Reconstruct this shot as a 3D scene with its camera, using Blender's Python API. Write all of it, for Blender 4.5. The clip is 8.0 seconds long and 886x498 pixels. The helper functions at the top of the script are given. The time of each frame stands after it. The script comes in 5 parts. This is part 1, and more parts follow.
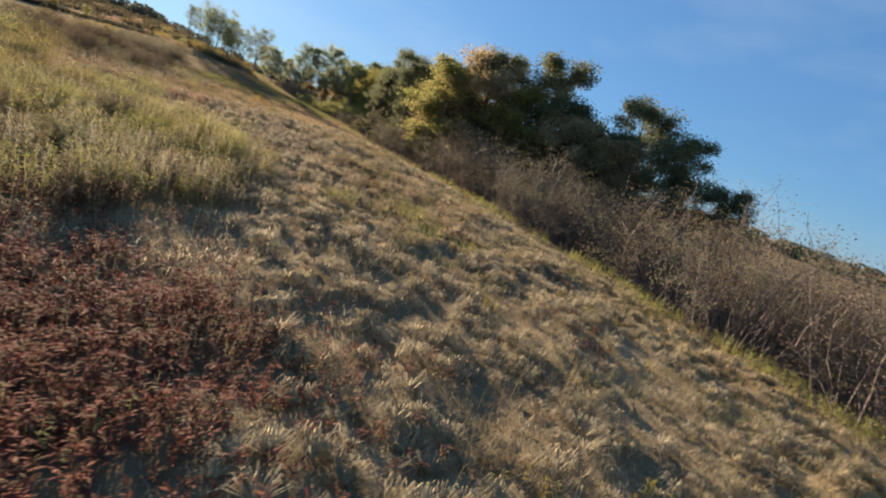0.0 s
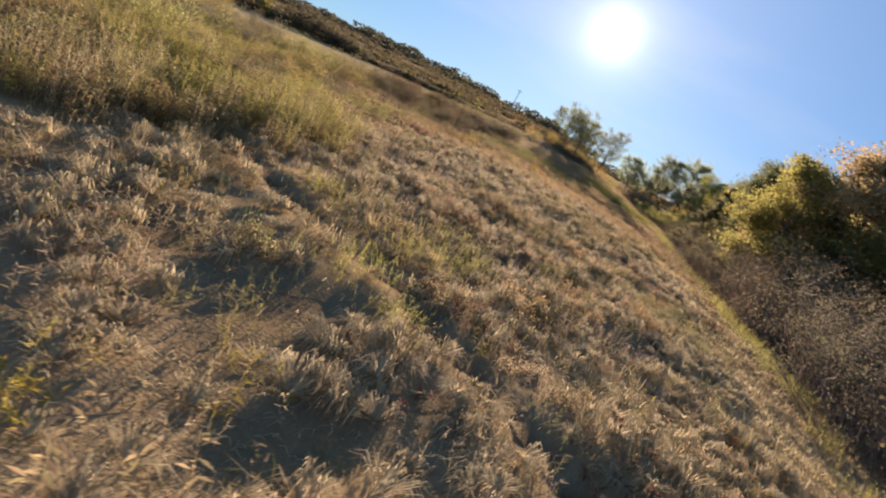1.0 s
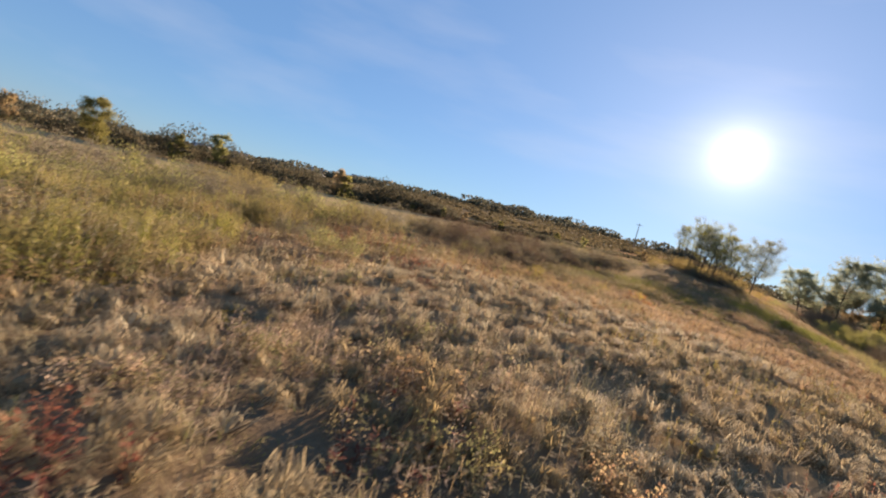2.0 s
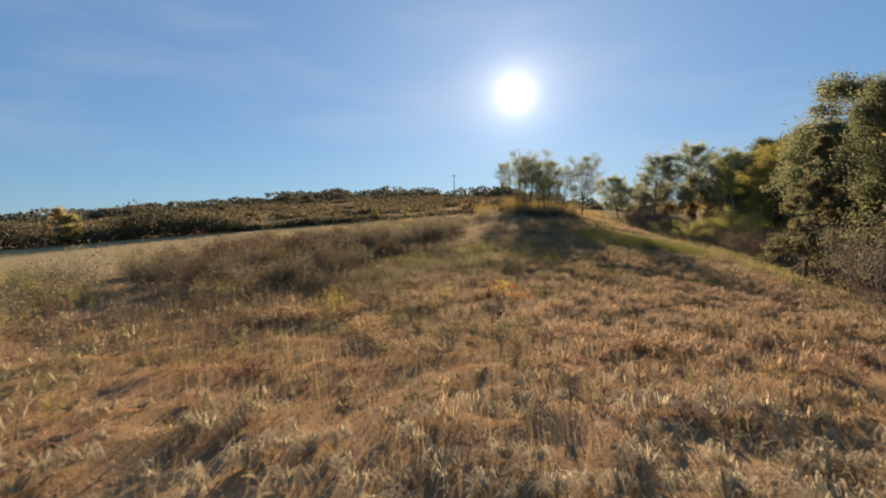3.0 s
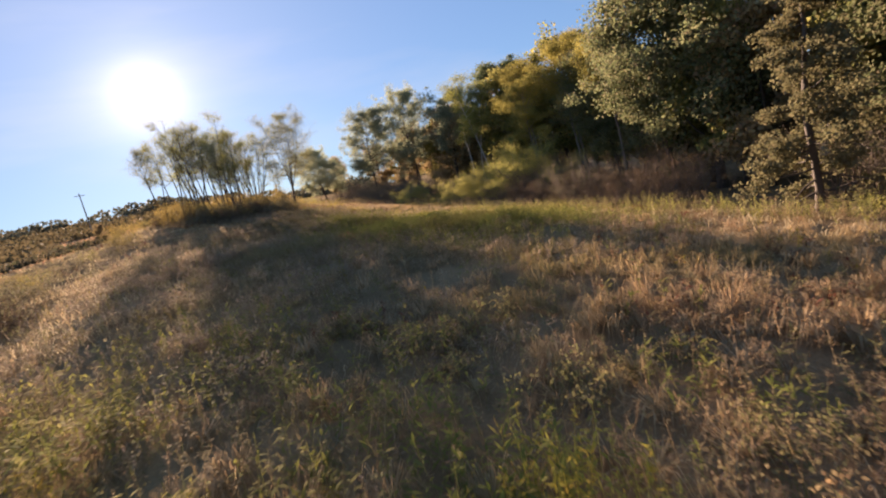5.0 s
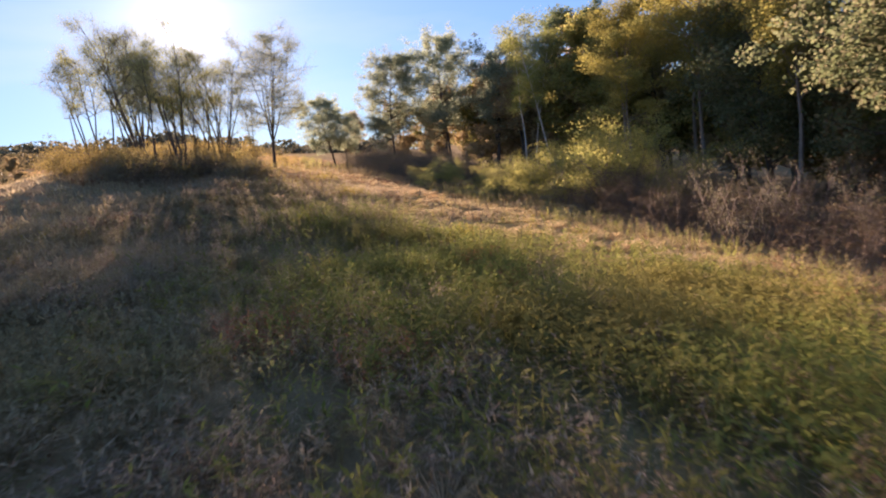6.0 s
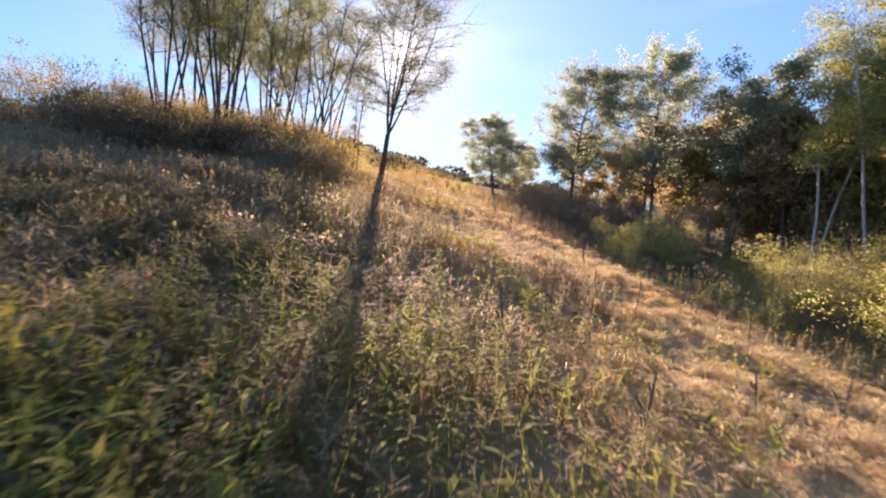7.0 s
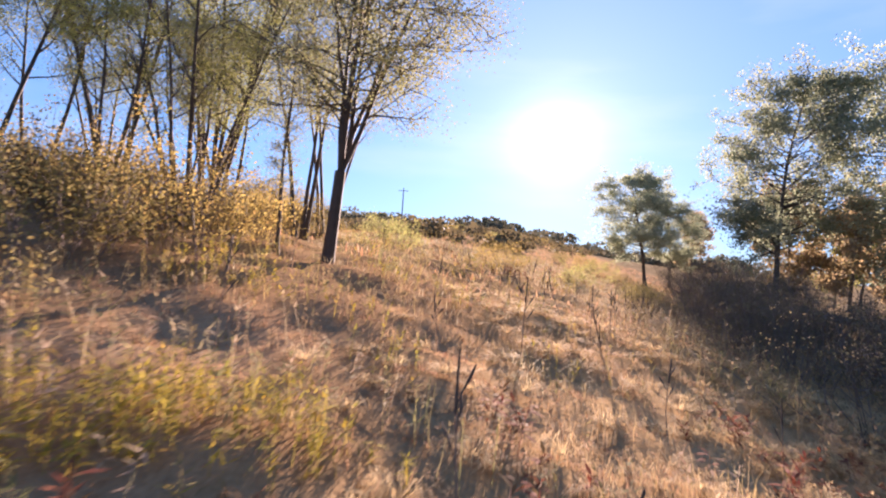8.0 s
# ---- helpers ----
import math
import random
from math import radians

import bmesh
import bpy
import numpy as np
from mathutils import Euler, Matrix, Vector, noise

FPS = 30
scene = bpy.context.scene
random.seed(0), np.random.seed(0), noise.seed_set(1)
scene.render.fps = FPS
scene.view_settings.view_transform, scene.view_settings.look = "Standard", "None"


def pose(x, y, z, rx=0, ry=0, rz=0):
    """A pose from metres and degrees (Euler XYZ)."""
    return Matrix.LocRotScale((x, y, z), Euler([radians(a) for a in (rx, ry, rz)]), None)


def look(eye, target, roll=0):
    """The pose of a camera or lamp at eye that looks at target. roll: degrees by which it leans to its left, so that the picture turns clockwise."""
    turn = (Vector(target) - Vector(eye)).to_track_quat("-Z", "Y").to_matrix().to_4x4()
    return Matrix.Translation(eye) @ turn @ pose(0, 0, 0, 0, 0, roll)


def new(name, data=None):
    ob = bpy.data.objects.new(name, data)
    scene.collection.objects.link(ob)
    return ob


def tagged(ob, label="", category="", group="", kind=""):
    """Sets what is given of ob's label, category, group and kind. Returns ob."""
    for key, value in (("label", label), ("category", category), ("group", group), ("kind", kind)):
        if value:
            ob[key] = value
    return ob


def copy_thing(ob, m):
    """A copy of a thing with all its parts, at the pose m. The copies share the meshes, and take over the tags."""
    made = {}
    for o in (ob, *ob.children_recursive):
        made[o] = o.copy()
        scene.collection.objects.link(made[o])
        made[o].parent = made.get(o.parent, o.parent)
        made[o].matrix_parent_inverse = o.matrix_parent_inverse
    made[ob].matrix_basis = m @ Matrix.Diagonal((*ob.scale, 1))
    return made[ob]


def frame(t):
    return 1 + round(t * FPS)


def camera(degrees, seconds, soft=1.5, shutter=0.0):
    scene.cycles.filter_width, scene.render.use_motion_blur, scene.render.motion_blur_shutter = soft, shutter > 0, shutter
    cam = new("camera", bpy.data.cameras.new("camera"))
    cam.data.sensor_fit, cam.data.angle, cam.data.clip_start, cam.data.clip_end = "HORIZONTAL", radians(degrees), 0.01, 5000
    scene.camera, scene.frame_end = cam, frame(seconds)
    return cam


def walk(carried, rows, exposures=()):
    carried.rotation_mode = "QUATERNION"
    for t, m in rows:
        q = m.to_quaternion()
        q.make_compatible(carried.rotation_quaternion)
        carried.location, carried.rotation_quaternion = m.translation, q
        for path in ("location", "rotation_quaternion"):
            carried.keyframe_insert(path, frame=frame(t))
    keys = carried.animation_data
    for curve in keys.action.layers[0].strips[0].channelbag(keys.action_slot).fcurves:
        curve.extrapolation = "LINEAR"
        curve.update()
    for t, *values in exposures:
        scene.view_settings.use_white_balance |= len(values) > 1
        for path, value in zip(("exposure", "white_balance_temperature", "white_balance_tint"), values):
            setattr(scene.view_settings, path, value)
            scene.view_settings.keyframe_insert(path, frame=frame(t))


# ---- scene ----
cam = camera(80.8, 8.0, soft=2.0, shutter=0.08)

# seconds, place, turn in degrees
ROWS = [
    (0.00, -0.00, -0.00, 0.00, 79.05, -16.41, -31.21),
    (0.50, 5.61, 3.10, -0.24, 76.06, -22.03, -11.35),
    (1.00, 10.67, 6.41, -0.12, 75.60, -26.21, 12.11),
    (1.50, 12.95, 11.16, -0.46, 77.56, -28.20, 32.30),
    (2.00, 12.98, 18.10, 0.07, 88.01, -15.61, 26.81),
    (2.20, 12.55, 20.71, 0.44, 89.19, -6.98, 22.42),
    (2.50, 11.86, 24.62, 0.88, 89.09, -0.58, 16.76),
    (2.75, 11.28, 27.88, 1.18, 88.50, 0.93, 12.40),
    (3.00, 10.72, 31.11, 1.42, 88.07, 1.25, 8.13),
    (3.30, 10.14, 34.94, 1.58, 88.09, 2.89, 2.87),
    (3.50, 9.85, 37.36, 1.55, 88.34, 6.63, -0.88),
    (4.00, 9.20, 43.80, 1.51, 87.06, 13.82, -10.24),
    (4.50, 9.34, 50.16, 1.66, 85.70, 14.04, -18.47),
    (4.70, 9.65, 52.47, 1.73, 84.64, 14.30, -22.07),
    (5.00, 10.72, 56.04, 2.00, 82.38, 14.55, -26.32),
    (5.25, 11.94, 59.02, 2.26, 80.51, 14.16, -28.32),
    (5.50, 13.25, 62.01, 2.50, 79.15, 13.01, -28.76),
    (5.80, 14.77, 65.72, 2.66, 78.87, 10.12, -26.68),
    (6.00, 15.62, 68.38, 2.59, 79.72, 7.01, -23.72),
    (6.50, 17.63, 75.03, 2.27, 83.00, -0.68, -15.22),
    (7.00, 19.60, 81.62, 2.24, 84.78, -4.98, -5.57),
    (7.50, 21.35, 87.76, 2.48, 85.30, -7.56, 5.06),
    (8.00, 22.79, 93.48, 3.04, 92.20, -3.69, 11.49),
]
walk(cam, [(t, pose(x, y, z, a, b, c)) for t, x, y, z, a, b, c in ROWS], [(0, 2.0, 6350, 12), (0.5, 2.12, 6800, 14), (1, 2.12, 6900, 20), (2.2, 2.1, 6900, 21), (3.5, 1.74, 7200, 12), (4.7, 2.12, 7450, 25), (5.8, 2.5, 6950, 30), (6.6, 2.66, 6800, 32), (7.4, 2.88, 6750, 26), (8, 2.7, 6350, 34)])

# ---- sky and sun ----
SUN_UP = 14.4
world = bpy.data.worlds.new("sky")
scene.world = world
world.use_nodes = True
wn, wl = world.node_tree.nodes, world.node_tree.links
wn.clear()
sky = wn.new("ShaderNodeTexSky")
sky.sky_type = "NISHITA"
sky.sun_disc = False
sky.sun_elevation = radians(SUN_UP)
sky.sun_rotation = 0.0
sky.air_density, sky.dust_density, sky.ozone_density = 1.0, 0.0, 2.0
bg = wn.new("ShaderNodeBackground")
bg.inputs["Strength"].default_value = 0.0265
tint = wn.new("ShaderNodeMix")
tint.data_type, tint.blend_type = "RGBA", "MULTIPLY"
tint.inputs[0].default_value = 1.0
tint.inputs[7].default_value = (0.60, 0.84, 1.06, 1)
wl.new(sky.outputs[0], tint.inputs[6])
# faint streaks of high cloud
streak = wn.new("ShaderNodeTexNoise")
streak.inputs["Scale"].default_value, streak.inputs["Detail"].default_value = 2.2, 5.0
shape = wn.new("ShaderNodeMapping")
shape.inputs["Scale"].default_value = (1.0, 1.6, 5.0)
shape.inputs["Rotation"].default_value = (0.3, 0.5, 0.0)
thin = wn.new("ShaderNodeMapRange")
thin.inputs["From Min"].default_value, thin.inputs["From Max"].default_value = 0.5, 0.85
thin.inputs["To Max"].default_value = 0.3
veil = wn.new("ShaderNodeMix")
veil.data_type = "RGBA"
veil.inputs[7].default_value = (5.5, 6.4, 7.5, 1)
wl.new(streak.outputs[0], thin.inputs["Value"])
wl.new(thin.outputs[0], veil.inputs[0])
# clear deep blue over the paler band that the low sun leaves along the horizon
clear = wn.new("ShaderNodeMix")
clear.data_type = "RGBA"
clear.inputs[0].default_value = 0.45
clear.inputs[7].default_value = (1.7, 4.0, 7.6, 1)
wl.new(tint.outputs[2], clear.inputs[6])
wl.new(clear.outputs[2], veil.inputs[6])
wl.new(veil.outputs[2], bg.inputs["Color"])
# the bright sky round the sun, with its disc and lens bloom painted in
tc = wn.new("ShaderNodeTexCoord")
dot = wn.new("ShaderNodeVectorMath")
dot.operation = "DOT_PRODUCT"
norm = wn.new("ShaderNodeVectorMath")
norm.operation = "NORMALIZE"
wl.new(tc.outputs["Generated"], norm.inputs[0])
wl.new(norm.outputs[0], dot.inputs[0])
wl.new(norm.outputs[0], shape.inputs["Vector"])
wl.new(shape.outputs[0], streak.inputs["Vector"])
dot.inputs[1].default_value = (0, math.cos(radians(SUN_UP)), math.sin(radians(SUN_UP)))


def halo(power, amount):
    """A lobe of light round the sun."""
    p = wn.new("ShaderNodeMath")
    p.operation, p.use_clamp = "POWER", False
    top = wn.new("ShaderNodeMath")
    top.operation = "MAXIMUM"
    top.inputs[1].default_value = 0.0
    wl.new(dot.outputs["Value"], top.inputs[0])
    wl.new(top.outputs[0], p.inputs[0])
    p.inputs[1].default_value = power
    m = wn.new("ShaderNodeMath")
    m.operation = "MULTIPLY"
    wl.new(p.outputs[0], m.inputs[0])
    m.inputs[1].default_value = amount
    return m


lobes = [halo(7000, 0.9), halo(1500, 0.15), halo(300, 0.07), halo(40, 0.03), halo(9, 0.03)]
total = lobes[0]
for lobe in lobes[1:]:
    a = wn.new("ShaderNodeMath")
    a.operation = "ADD"
    wl.new(total.outputs[0], a.inputs[0])
    wl.new(lobe.outputs[0], a.inputs[1])
    total = a
sun_glow = wn.new("ShaderNodeBackground")
sun_glow.inputs["Color"].default_value = (1.0, 0.97, 0.9, 1)
wl.new(total.outputs[0], sun_glow.inputs["Strength"])
both = wn.new("ShaderNodeAddShader")
wl.new(bg.outputs[0], both.inputs[0])
wl.new(sun_glow.outputs[0], both.inputs[1])
wout = wn.new("ShaderNodeOutputWorld")
wl.new(both.outputs[0], wout.inputs["Surface"])

sun = new("sun", bpy.data.lights.new("sun", "SUN"))
sun.data.energy, sun.data.angle, sun.data.color = 5.0, radians(0.55), (1.0, 0.83, 0.63)
sun.matrix_world = look((0, 60, 60 * math.tan(radians(SUN_UP))), (0, 0, 0))


# ---- materials ----
def mat_base(name):
    m = bpy.data.materials.new(name)
    m.use_nodes = True
    n = m.node_tree.nodes
    n.clear()
    return m, n, m.node_tree.links, n.new("ShaderNodeOutputMaterial")


def ramp(n, colours):
    r = n.new("ShaderNodeValToRGB")
    els = r.color_ramp.elements
    while len(els) < len(colours):
        els.new(0.5)
    for i, c in enumerate(colours):
        els[i].position = i / (len(colours) - 1)
        els[i].color = (*c, 1)
    return r


def noise_node(n, l, scale, detail=3.0, coord="Object"):
    t = n.new("ShaderNodeTexCoord")
    x = n.new("ShaderNodeTexNoise")
    x.inputs["Scale"].default_value, x.inputs["Detail"].default_value = scale, detail
    l.new(t.outputs[coord], x.inputs["Vector"])
    return x


def mixed(n, l, a, b, fac, mode="MIX"):
    x = n.new("ShaderNodeMix")
    x.data_type, x.blend_type = "RGBA", mode
    if isinstance(fac, float):
        x.inputs[0].default_value = fac
    else:
        l.new(fac, x.inputs[0])
    for sock, v in ((6, a), (7, b)):
        if isinstance(v, tuple):
            x.inputs[sock].default_value = (*v, 1)
        else:
            l.new(v, x.inputs[sock])
    return x.outputs[2]


def foliage(name, colours, through_light=0.45, patch=0.0, patch_colour=(0.2, 0.2, 0.05), per_tree=0.25, mottle=0.0):
    """Leaves or blades: each one its own shade, some light passing through."""
    m, n, l, out = mat_base(name)
    geo = n.new("ShaderNodeNewGeometry")
    r = ramp(n, colours)
    l.new(geo.outputs["Random Per Island"], r.inputs[0])
    col = r.outputs[0]
    if patch:
        p = noise_node(n, l, patch, 2.0)
        k = n.new("ShaderNodeMapRange")
        k.inputs["From Min"].default_value, k.inputs["From Max"].default_value = 0.48, 0.66
        l.new(p.outputs[0], k.inputs["Value"])
        col = mixed(n, l, col, patch_colour, k.outputs[0])
    info = n.new("ShaderNodeObjectInfo")
    hs = n.new("ShaderNodeHueSaturation")
    for sock, lo, hi, src in (("Value", 1 - per_tree, 1 + per_tree, info.outputs["Random"]),):
        k = n.new("ShaderNodeMapRange")
        k.inputs["To Min"].default_value, k.inputs["To Max"].default_value = lo, hi
        l.new(src, k.inputs["Value"])
        l.new(k.outputs[0], hs.inputs[sock])
    if mottle:
        p = noise_node(n, l, mottle, 2.0)
        k = ramp(n, [(0.5, 0.47, 0.47), (0.78, 0.76, 0.75), (1.25, 1.25, 1.25), (1.4, 1.4, 1.35)])
        l.new(p.outputs[0], k.inputs[0])
        col = mixed(n, l, col, k.outputs[0], 1.0, "MULTIPLY")
    l.new(col, hs.inputs["Color"])
    d = n.new("ShaderNodeBsdfPrincipled")
    d.inputs["Roughness"].default_value = 0.8
    d.inputs["Specular IOR Level"].default_value = 0.04
    t = n.new("ShaderNodeBsdfTranslucent")
    l.new(hs.outputs[0], d.inputs["Base Color"])
    l.new(hs.outputs[0], t.inputs["Color"])
    mx = n.new("ShaderNodeMixShader")
    mx.inputs[0].default_value = through_light
    l.new(d.outputs[0], mx.inputs[1])
    l.new(t.outputs[0], mx.inputs[2])
    l.new(mx.outputs[0], out.inputs["Surface"])
    return m


def bark(name, light, dark, scale=6.0):
    m, n, l, out = mat_base(name)
    x = noise_node(n, l, scale, 5.0)
    r = ramp(n, [dark, light, dark])
    l.new(x.outputs[0], r.inputs[0])
    d = n.new("ShaderNodeBsdfPrincipled")
    d.inputs["Roughness"].default_value = 0.9
    l.new(r.outputs[0], d.inputs["Base Color"])
    b = n.new("ShaderNodeBump")
    b.inputs["Strength"].default_value, b.inputs["Distance"].default_value = 0.6, 0.02
    fine = noise_node(n, l, scale * 5, 4.0)
    l.new(fine.outputs[0], b.inputs["Height"])
    l.new(b.outputs[0], d.inputs["Normal"])
    l.new(d.outputs[0], out.inputs["Surface"])
    return m


def plain(name, colour, rough=0.8):
    m, n, l, out = mat_base(name)
    x = noise_node(n, l, 3.0, 4.0)
    d = n.new("ShaderNodeBsdfPrincipled")
    d.inputs["Roughness"].default_value = rough
    c = mixed(n, l, tuple(v * 0.8 for v in colour), colour, x.outputs[0])
    l.new(c, d.inputs["Base Color"])
    l.new(d.outputs[0], out.inputs["Surface"])
    return m


STRAW = foliage("straw", [(0.285, 0.215, 0.135), (0.43, 0.345, 0.215), (0.52, 0.455, 0.305), (0.36, 0.29, 0.17)], 0.5, 0.13, (0.35, 0.26, 0.125), mottle=2.1)
RUST = foliage("rust_straw", [(0.39, 0.2, 0.115), (0.48, 0.27, 0.155), (0.53, 0.335, 0.2), (0.41, 0.22, 0.12)], 0.45, 0.2, (0.4, 0.27, 0.145), mottle=1.7)
DULL_STRAW = foliage("dull_straw", [(0.27, 0.17, 0.095), (0.37, 0.25, 0.145), (0.44, 0.325, 0.195), (0.3, 0.205, 0.11)], 0.45, 0.2, (0.27, 0.205, 0.095), mottle=1.6)
GREEN_WEED = foliage("green_weed", [(0.125, 0.15, 0.038), (0.18, 0.2, 0.05), (0.25, 0.245, 0.065), (0.21, 0.18, 0.06)], 0.48, 0.25, (0.21, 0.18, 0.055))
DULL_GREEN = foliage("dull_green", [(0.14, 0.145, 0.06), (0.2, 0.19, 0.08), (0.26, 0.23, 0.1), (0.2, 0.15, 0.075)], 0.45, 0.3, (0.24, 0.17, 0.085))
GOLD_STRAW = foliage("gold_straw", [(0.36, 0.26, 0.135), (0.47, 0.36, 0.2), (0.54, 0.43, 0.25), (0.4, 0.28, 0.14)], 0.48, 0.2, (0.42, 0.28, 0.14), mottle=1.8)
YELLOW_GREEN = foliage("yellow_green", [(0.26, 0.27, 0.06), (0.34, 0.33, 0.07), (0.4, 0.35, 0.08), (0.24, 0.24, 0.07)], 0.45)
RED_WEED = foliage("red_weed", [(0.27, 0.075, 0.05), (0.34, 0.11, 0.065), (0.3, 0.16, 0.08), (0.22, 0.1, 0.06)], 0.4)
YELLOW_WEED = foliage("yellow_weed", [(0.38, 0.3, 0.05), (0.48, 0.37, 0.06), (0.3, 0.28, 0.06), (0.5, 0.31, 0.05)], 0.45)
RUST_WEED = foliage("rust_weed", [(0.216, 0.126, 0.0756), (0.304, 0.185, 0.101), (0.384, 0.269, 0.151), (0.248, 0.193, 0.101), (0.336, 0.193, 0.0924)], 0.45, 0.35, (0.34, 0.26, 0.13))
MAUVE_WEED = foliage("mauve_weed", [(0.27, 0.195, 0.15), (0.37, 0.27, 0.195), (0.43, 0.335, 0.225), (0.3, 0.26, 0.145), (0.34, 0.2, 0.14)], 0.45, 0.3, (0.32, 0.265, 0.14))
BROWN_WEED = foliage("brown_weed", [(0.187, 0.128, 0.085), (0.281, 0.196, 0.119), (0.34, 0.264, 0.145), (0.238, 0.204, 0.0935)], 0.4, 0.2, (0.2, 0.2, 0.06))
RED_LEAF = foliage("red_leaf", [(0.085, 0.028, 0.024), (0.14, 0.042, 0.03), (0.18, 0.065, 0.036), (0.1, 0.07, 0.034), (0.13, 0.04, 0.03), (0.2, 0.12, 0.07)], 0.3)
ORANGE_LEAF = foliage("orange_leaf", [(0.36, 0.13, 0.04), (0.4, 0.2, 0.06), (0.34, 0.24, 0.07), (0.38, 0.08, 0.05), (0.26, 0.2, 0.07)], 0.4)
DEEP_LEAF = foliage("deep_leaf", [(0.12, 0.148, 0.07), (0.165, 0.185, 0.09), (0.21, 0.218, 0.112), (0.19, 0.16, 0.1)], 0.42)
HEDGE_LEAF = foliage("hedge_leaf", [(0.085, 0.09, 0.05), (0.12, 0.11, 0.065), (0.16, 0.13, 0.08), (0.1, 0.085, 0.055)], 0.25)
STAND_WEED = foliage("stand_weed", [(0.27, 0.275, 0.065), (0.37, 0.355, 0.09), (0.43, 0.375, 0.11), (0.28, 0.21, 0.09), (0.25, 0.26, 0.065)], 0.5, 0.4, (0.33, 0.27, 0.11))
BIRCH_LEAF = foliage("birch_leaf", [(0.235, 0.25, 0.075), (0.32, 0.315, 0.09), (0.2, 0.215, 0.08), (0.34, 0.31, 0.1)], 0.42)
AUTUMN_LEAF = foliage("autumn_leaf", [(0.213, 0.202, 0.0672), (0.302, 0.269, 0.084), (0.179, 0.19, 0.0616), (0.347, 0.258, 0.0896)], 0.5)
GOLD_BROWN = foliage("gold_brown", [(0.25, 0.19, 0.08), (0.32, 0.25, 0.095), (0.26, 0.22, 0.085), (0.36, 0.29, 0.1)], 0.32)
FEATHER_LEAF = foliage("feather_leaf", [(0.2, 0.215, 0.105), (0.26, 0.265, 0.125), (0.31, 0.295, 0.14), (0.24, 0.205, 0.115)], 0.36)
SPRUCE_NEEDLE = foliage("spruce_needle", [(0.17, 0.165, 0.085), (0.24, 0.22, 0.115), (0.2, 0.165, 0.095)], 0.4)
OLIVE_LEAF = foliage("olive_leaf", [(0.155, 0.177, 0.0574), (0.25, 0.254, 0.0829), (0.369, 0.32, 0.115), (0.202, 0.188, 0.0952)], 0.5)
GREY_NEEDLE = foliage("grey_needle", [(0.18, 0.22, 0.14), (0.27, 0.3, 0.19), (0.36, 0.36, 0.25)], 0.5)
PINE_NEEDLE = foliage("pine_needle", [(0.09, 0.13, 0.065), (0.15, 0.18, 0.085), (0.22, 0.22, 0.11)], 0.38)
DARK_NEEDLE = foliage("dark_needle", [(0.06, 0.096, 0.048), (0.108, 0.132, 0.06), (0.168, 0.144, 0.072)], 0.35)
YELLOW_LEAF = foliage("yellow_leaf", [(0.255, 0.232, 0.0675), (0.33, 0.285, 0.075), (0.225, 0.21, 0.0675), (0.345, 0.262, 0.075)], 0.45)
LIME_LEAF = foliage("lime_leaf", [(0.28, 0.285, 0.08), (0.37, 0.355, 0.1), (0.45, 0.39, 0.13), (0.25, 0.24, 0.085)], 0.52)
BROWN_LEAF = foliage("brown_leaf", [(0.22, 0.16, 0.1), (0.32, 0.23, 0.13), (0.4, 0.3, 0.15), (0.27, 0.235, 0.115)], 0.4)
GREY_LEAF = foliage("grey_leaf", [(0.14, 0.115, 0.08), (0.2, 0.17, 0.115), (0.18, 0.175, 0.09), (0.25, 0.2, 0.13)], 0.28)
FAR_LEAF = foliage("far_leaf", [(0.09, 0.1, 0.07), (0.13, 0.13, 0.085), (0.16, 0.135, 0.09), (0.105, 0.11, 0.075)], 0.2)
SCRUB_LEAF = foliage("scrub_leaf", [(0.13, 0.11, 0.06), (0.18, 0.14, 0.08), (0.22, 0.17, 0.09), (0.14, 0.125, 0.06)], 0.25)
BRAMBLE_LEAF = foliage("bramble_leaf", [(0.1, 0.07, 0.05), (0.15, 0.1, 0.07), (0.19, 0.14, 0.08), (0.12, 0.105, 0.05), (0.15, 0.075, 0.06)], 0.25)
GOLD_LEAF = foliage("gold_leaf", [(0.27, 0.19, 0.065), (0.35, 0.25, 0.075), (0.24, 0.2, 0.07), (0.31, 0.19, 0.07)], 0.5)
PALE_HEAD = foliage("pale_head", [(0.42, 0.35, 0.22), (0.5, 0.43, 0.28), (0.36, 0.3, 0.16), (0.46, 0.36, 0.14)], 0.45)
DARK_BARK = bark("dark_bark", (0.075, 0.058, 0.046), (0.035, 0.028, 0.022))
GREY_BARK = bark("grey_bark", (0.22, 0.18, 0.15), (0.1, 0.085, 0.07))
WHITE_BARK = bark("white_bark", (0.46, 0.42, 0.37), (0.2, 0.18, 0.155), 3.0)
TWIG = bark("twig", (0.16, 0.12, 0.1), (0.085, 0.065, 0.055), 4.0)


# ---- the lie of the land ----
def lattice(ix, iy, seed):
    h = np.sin(ix * 127.1 + iy * 311.7 + seed * 74.7) * 43758.5453
    return h - np.floor(h)


def vnoise(x, y, seed=0):
    """Smooth noise, 0 to 1, one lattice cell a metre."""
    ix, iy = np.floor(x), np.floor(y)
    u, v = x - ix, y - iy
    u, v = u * u * (3 - 2 * u), v * v * (3 - 2 * v)
    a, b = lattice(ix, iy, seed), lattice(ix + 1, iy, seed)
    c, d = lattice(ix, iy + 1, seed), lattice(ix + 1, iy + 1, seed)
    return (a * (1 - u) + b * u) * (1 - v) + (c * (1 - u) + d * u) * v


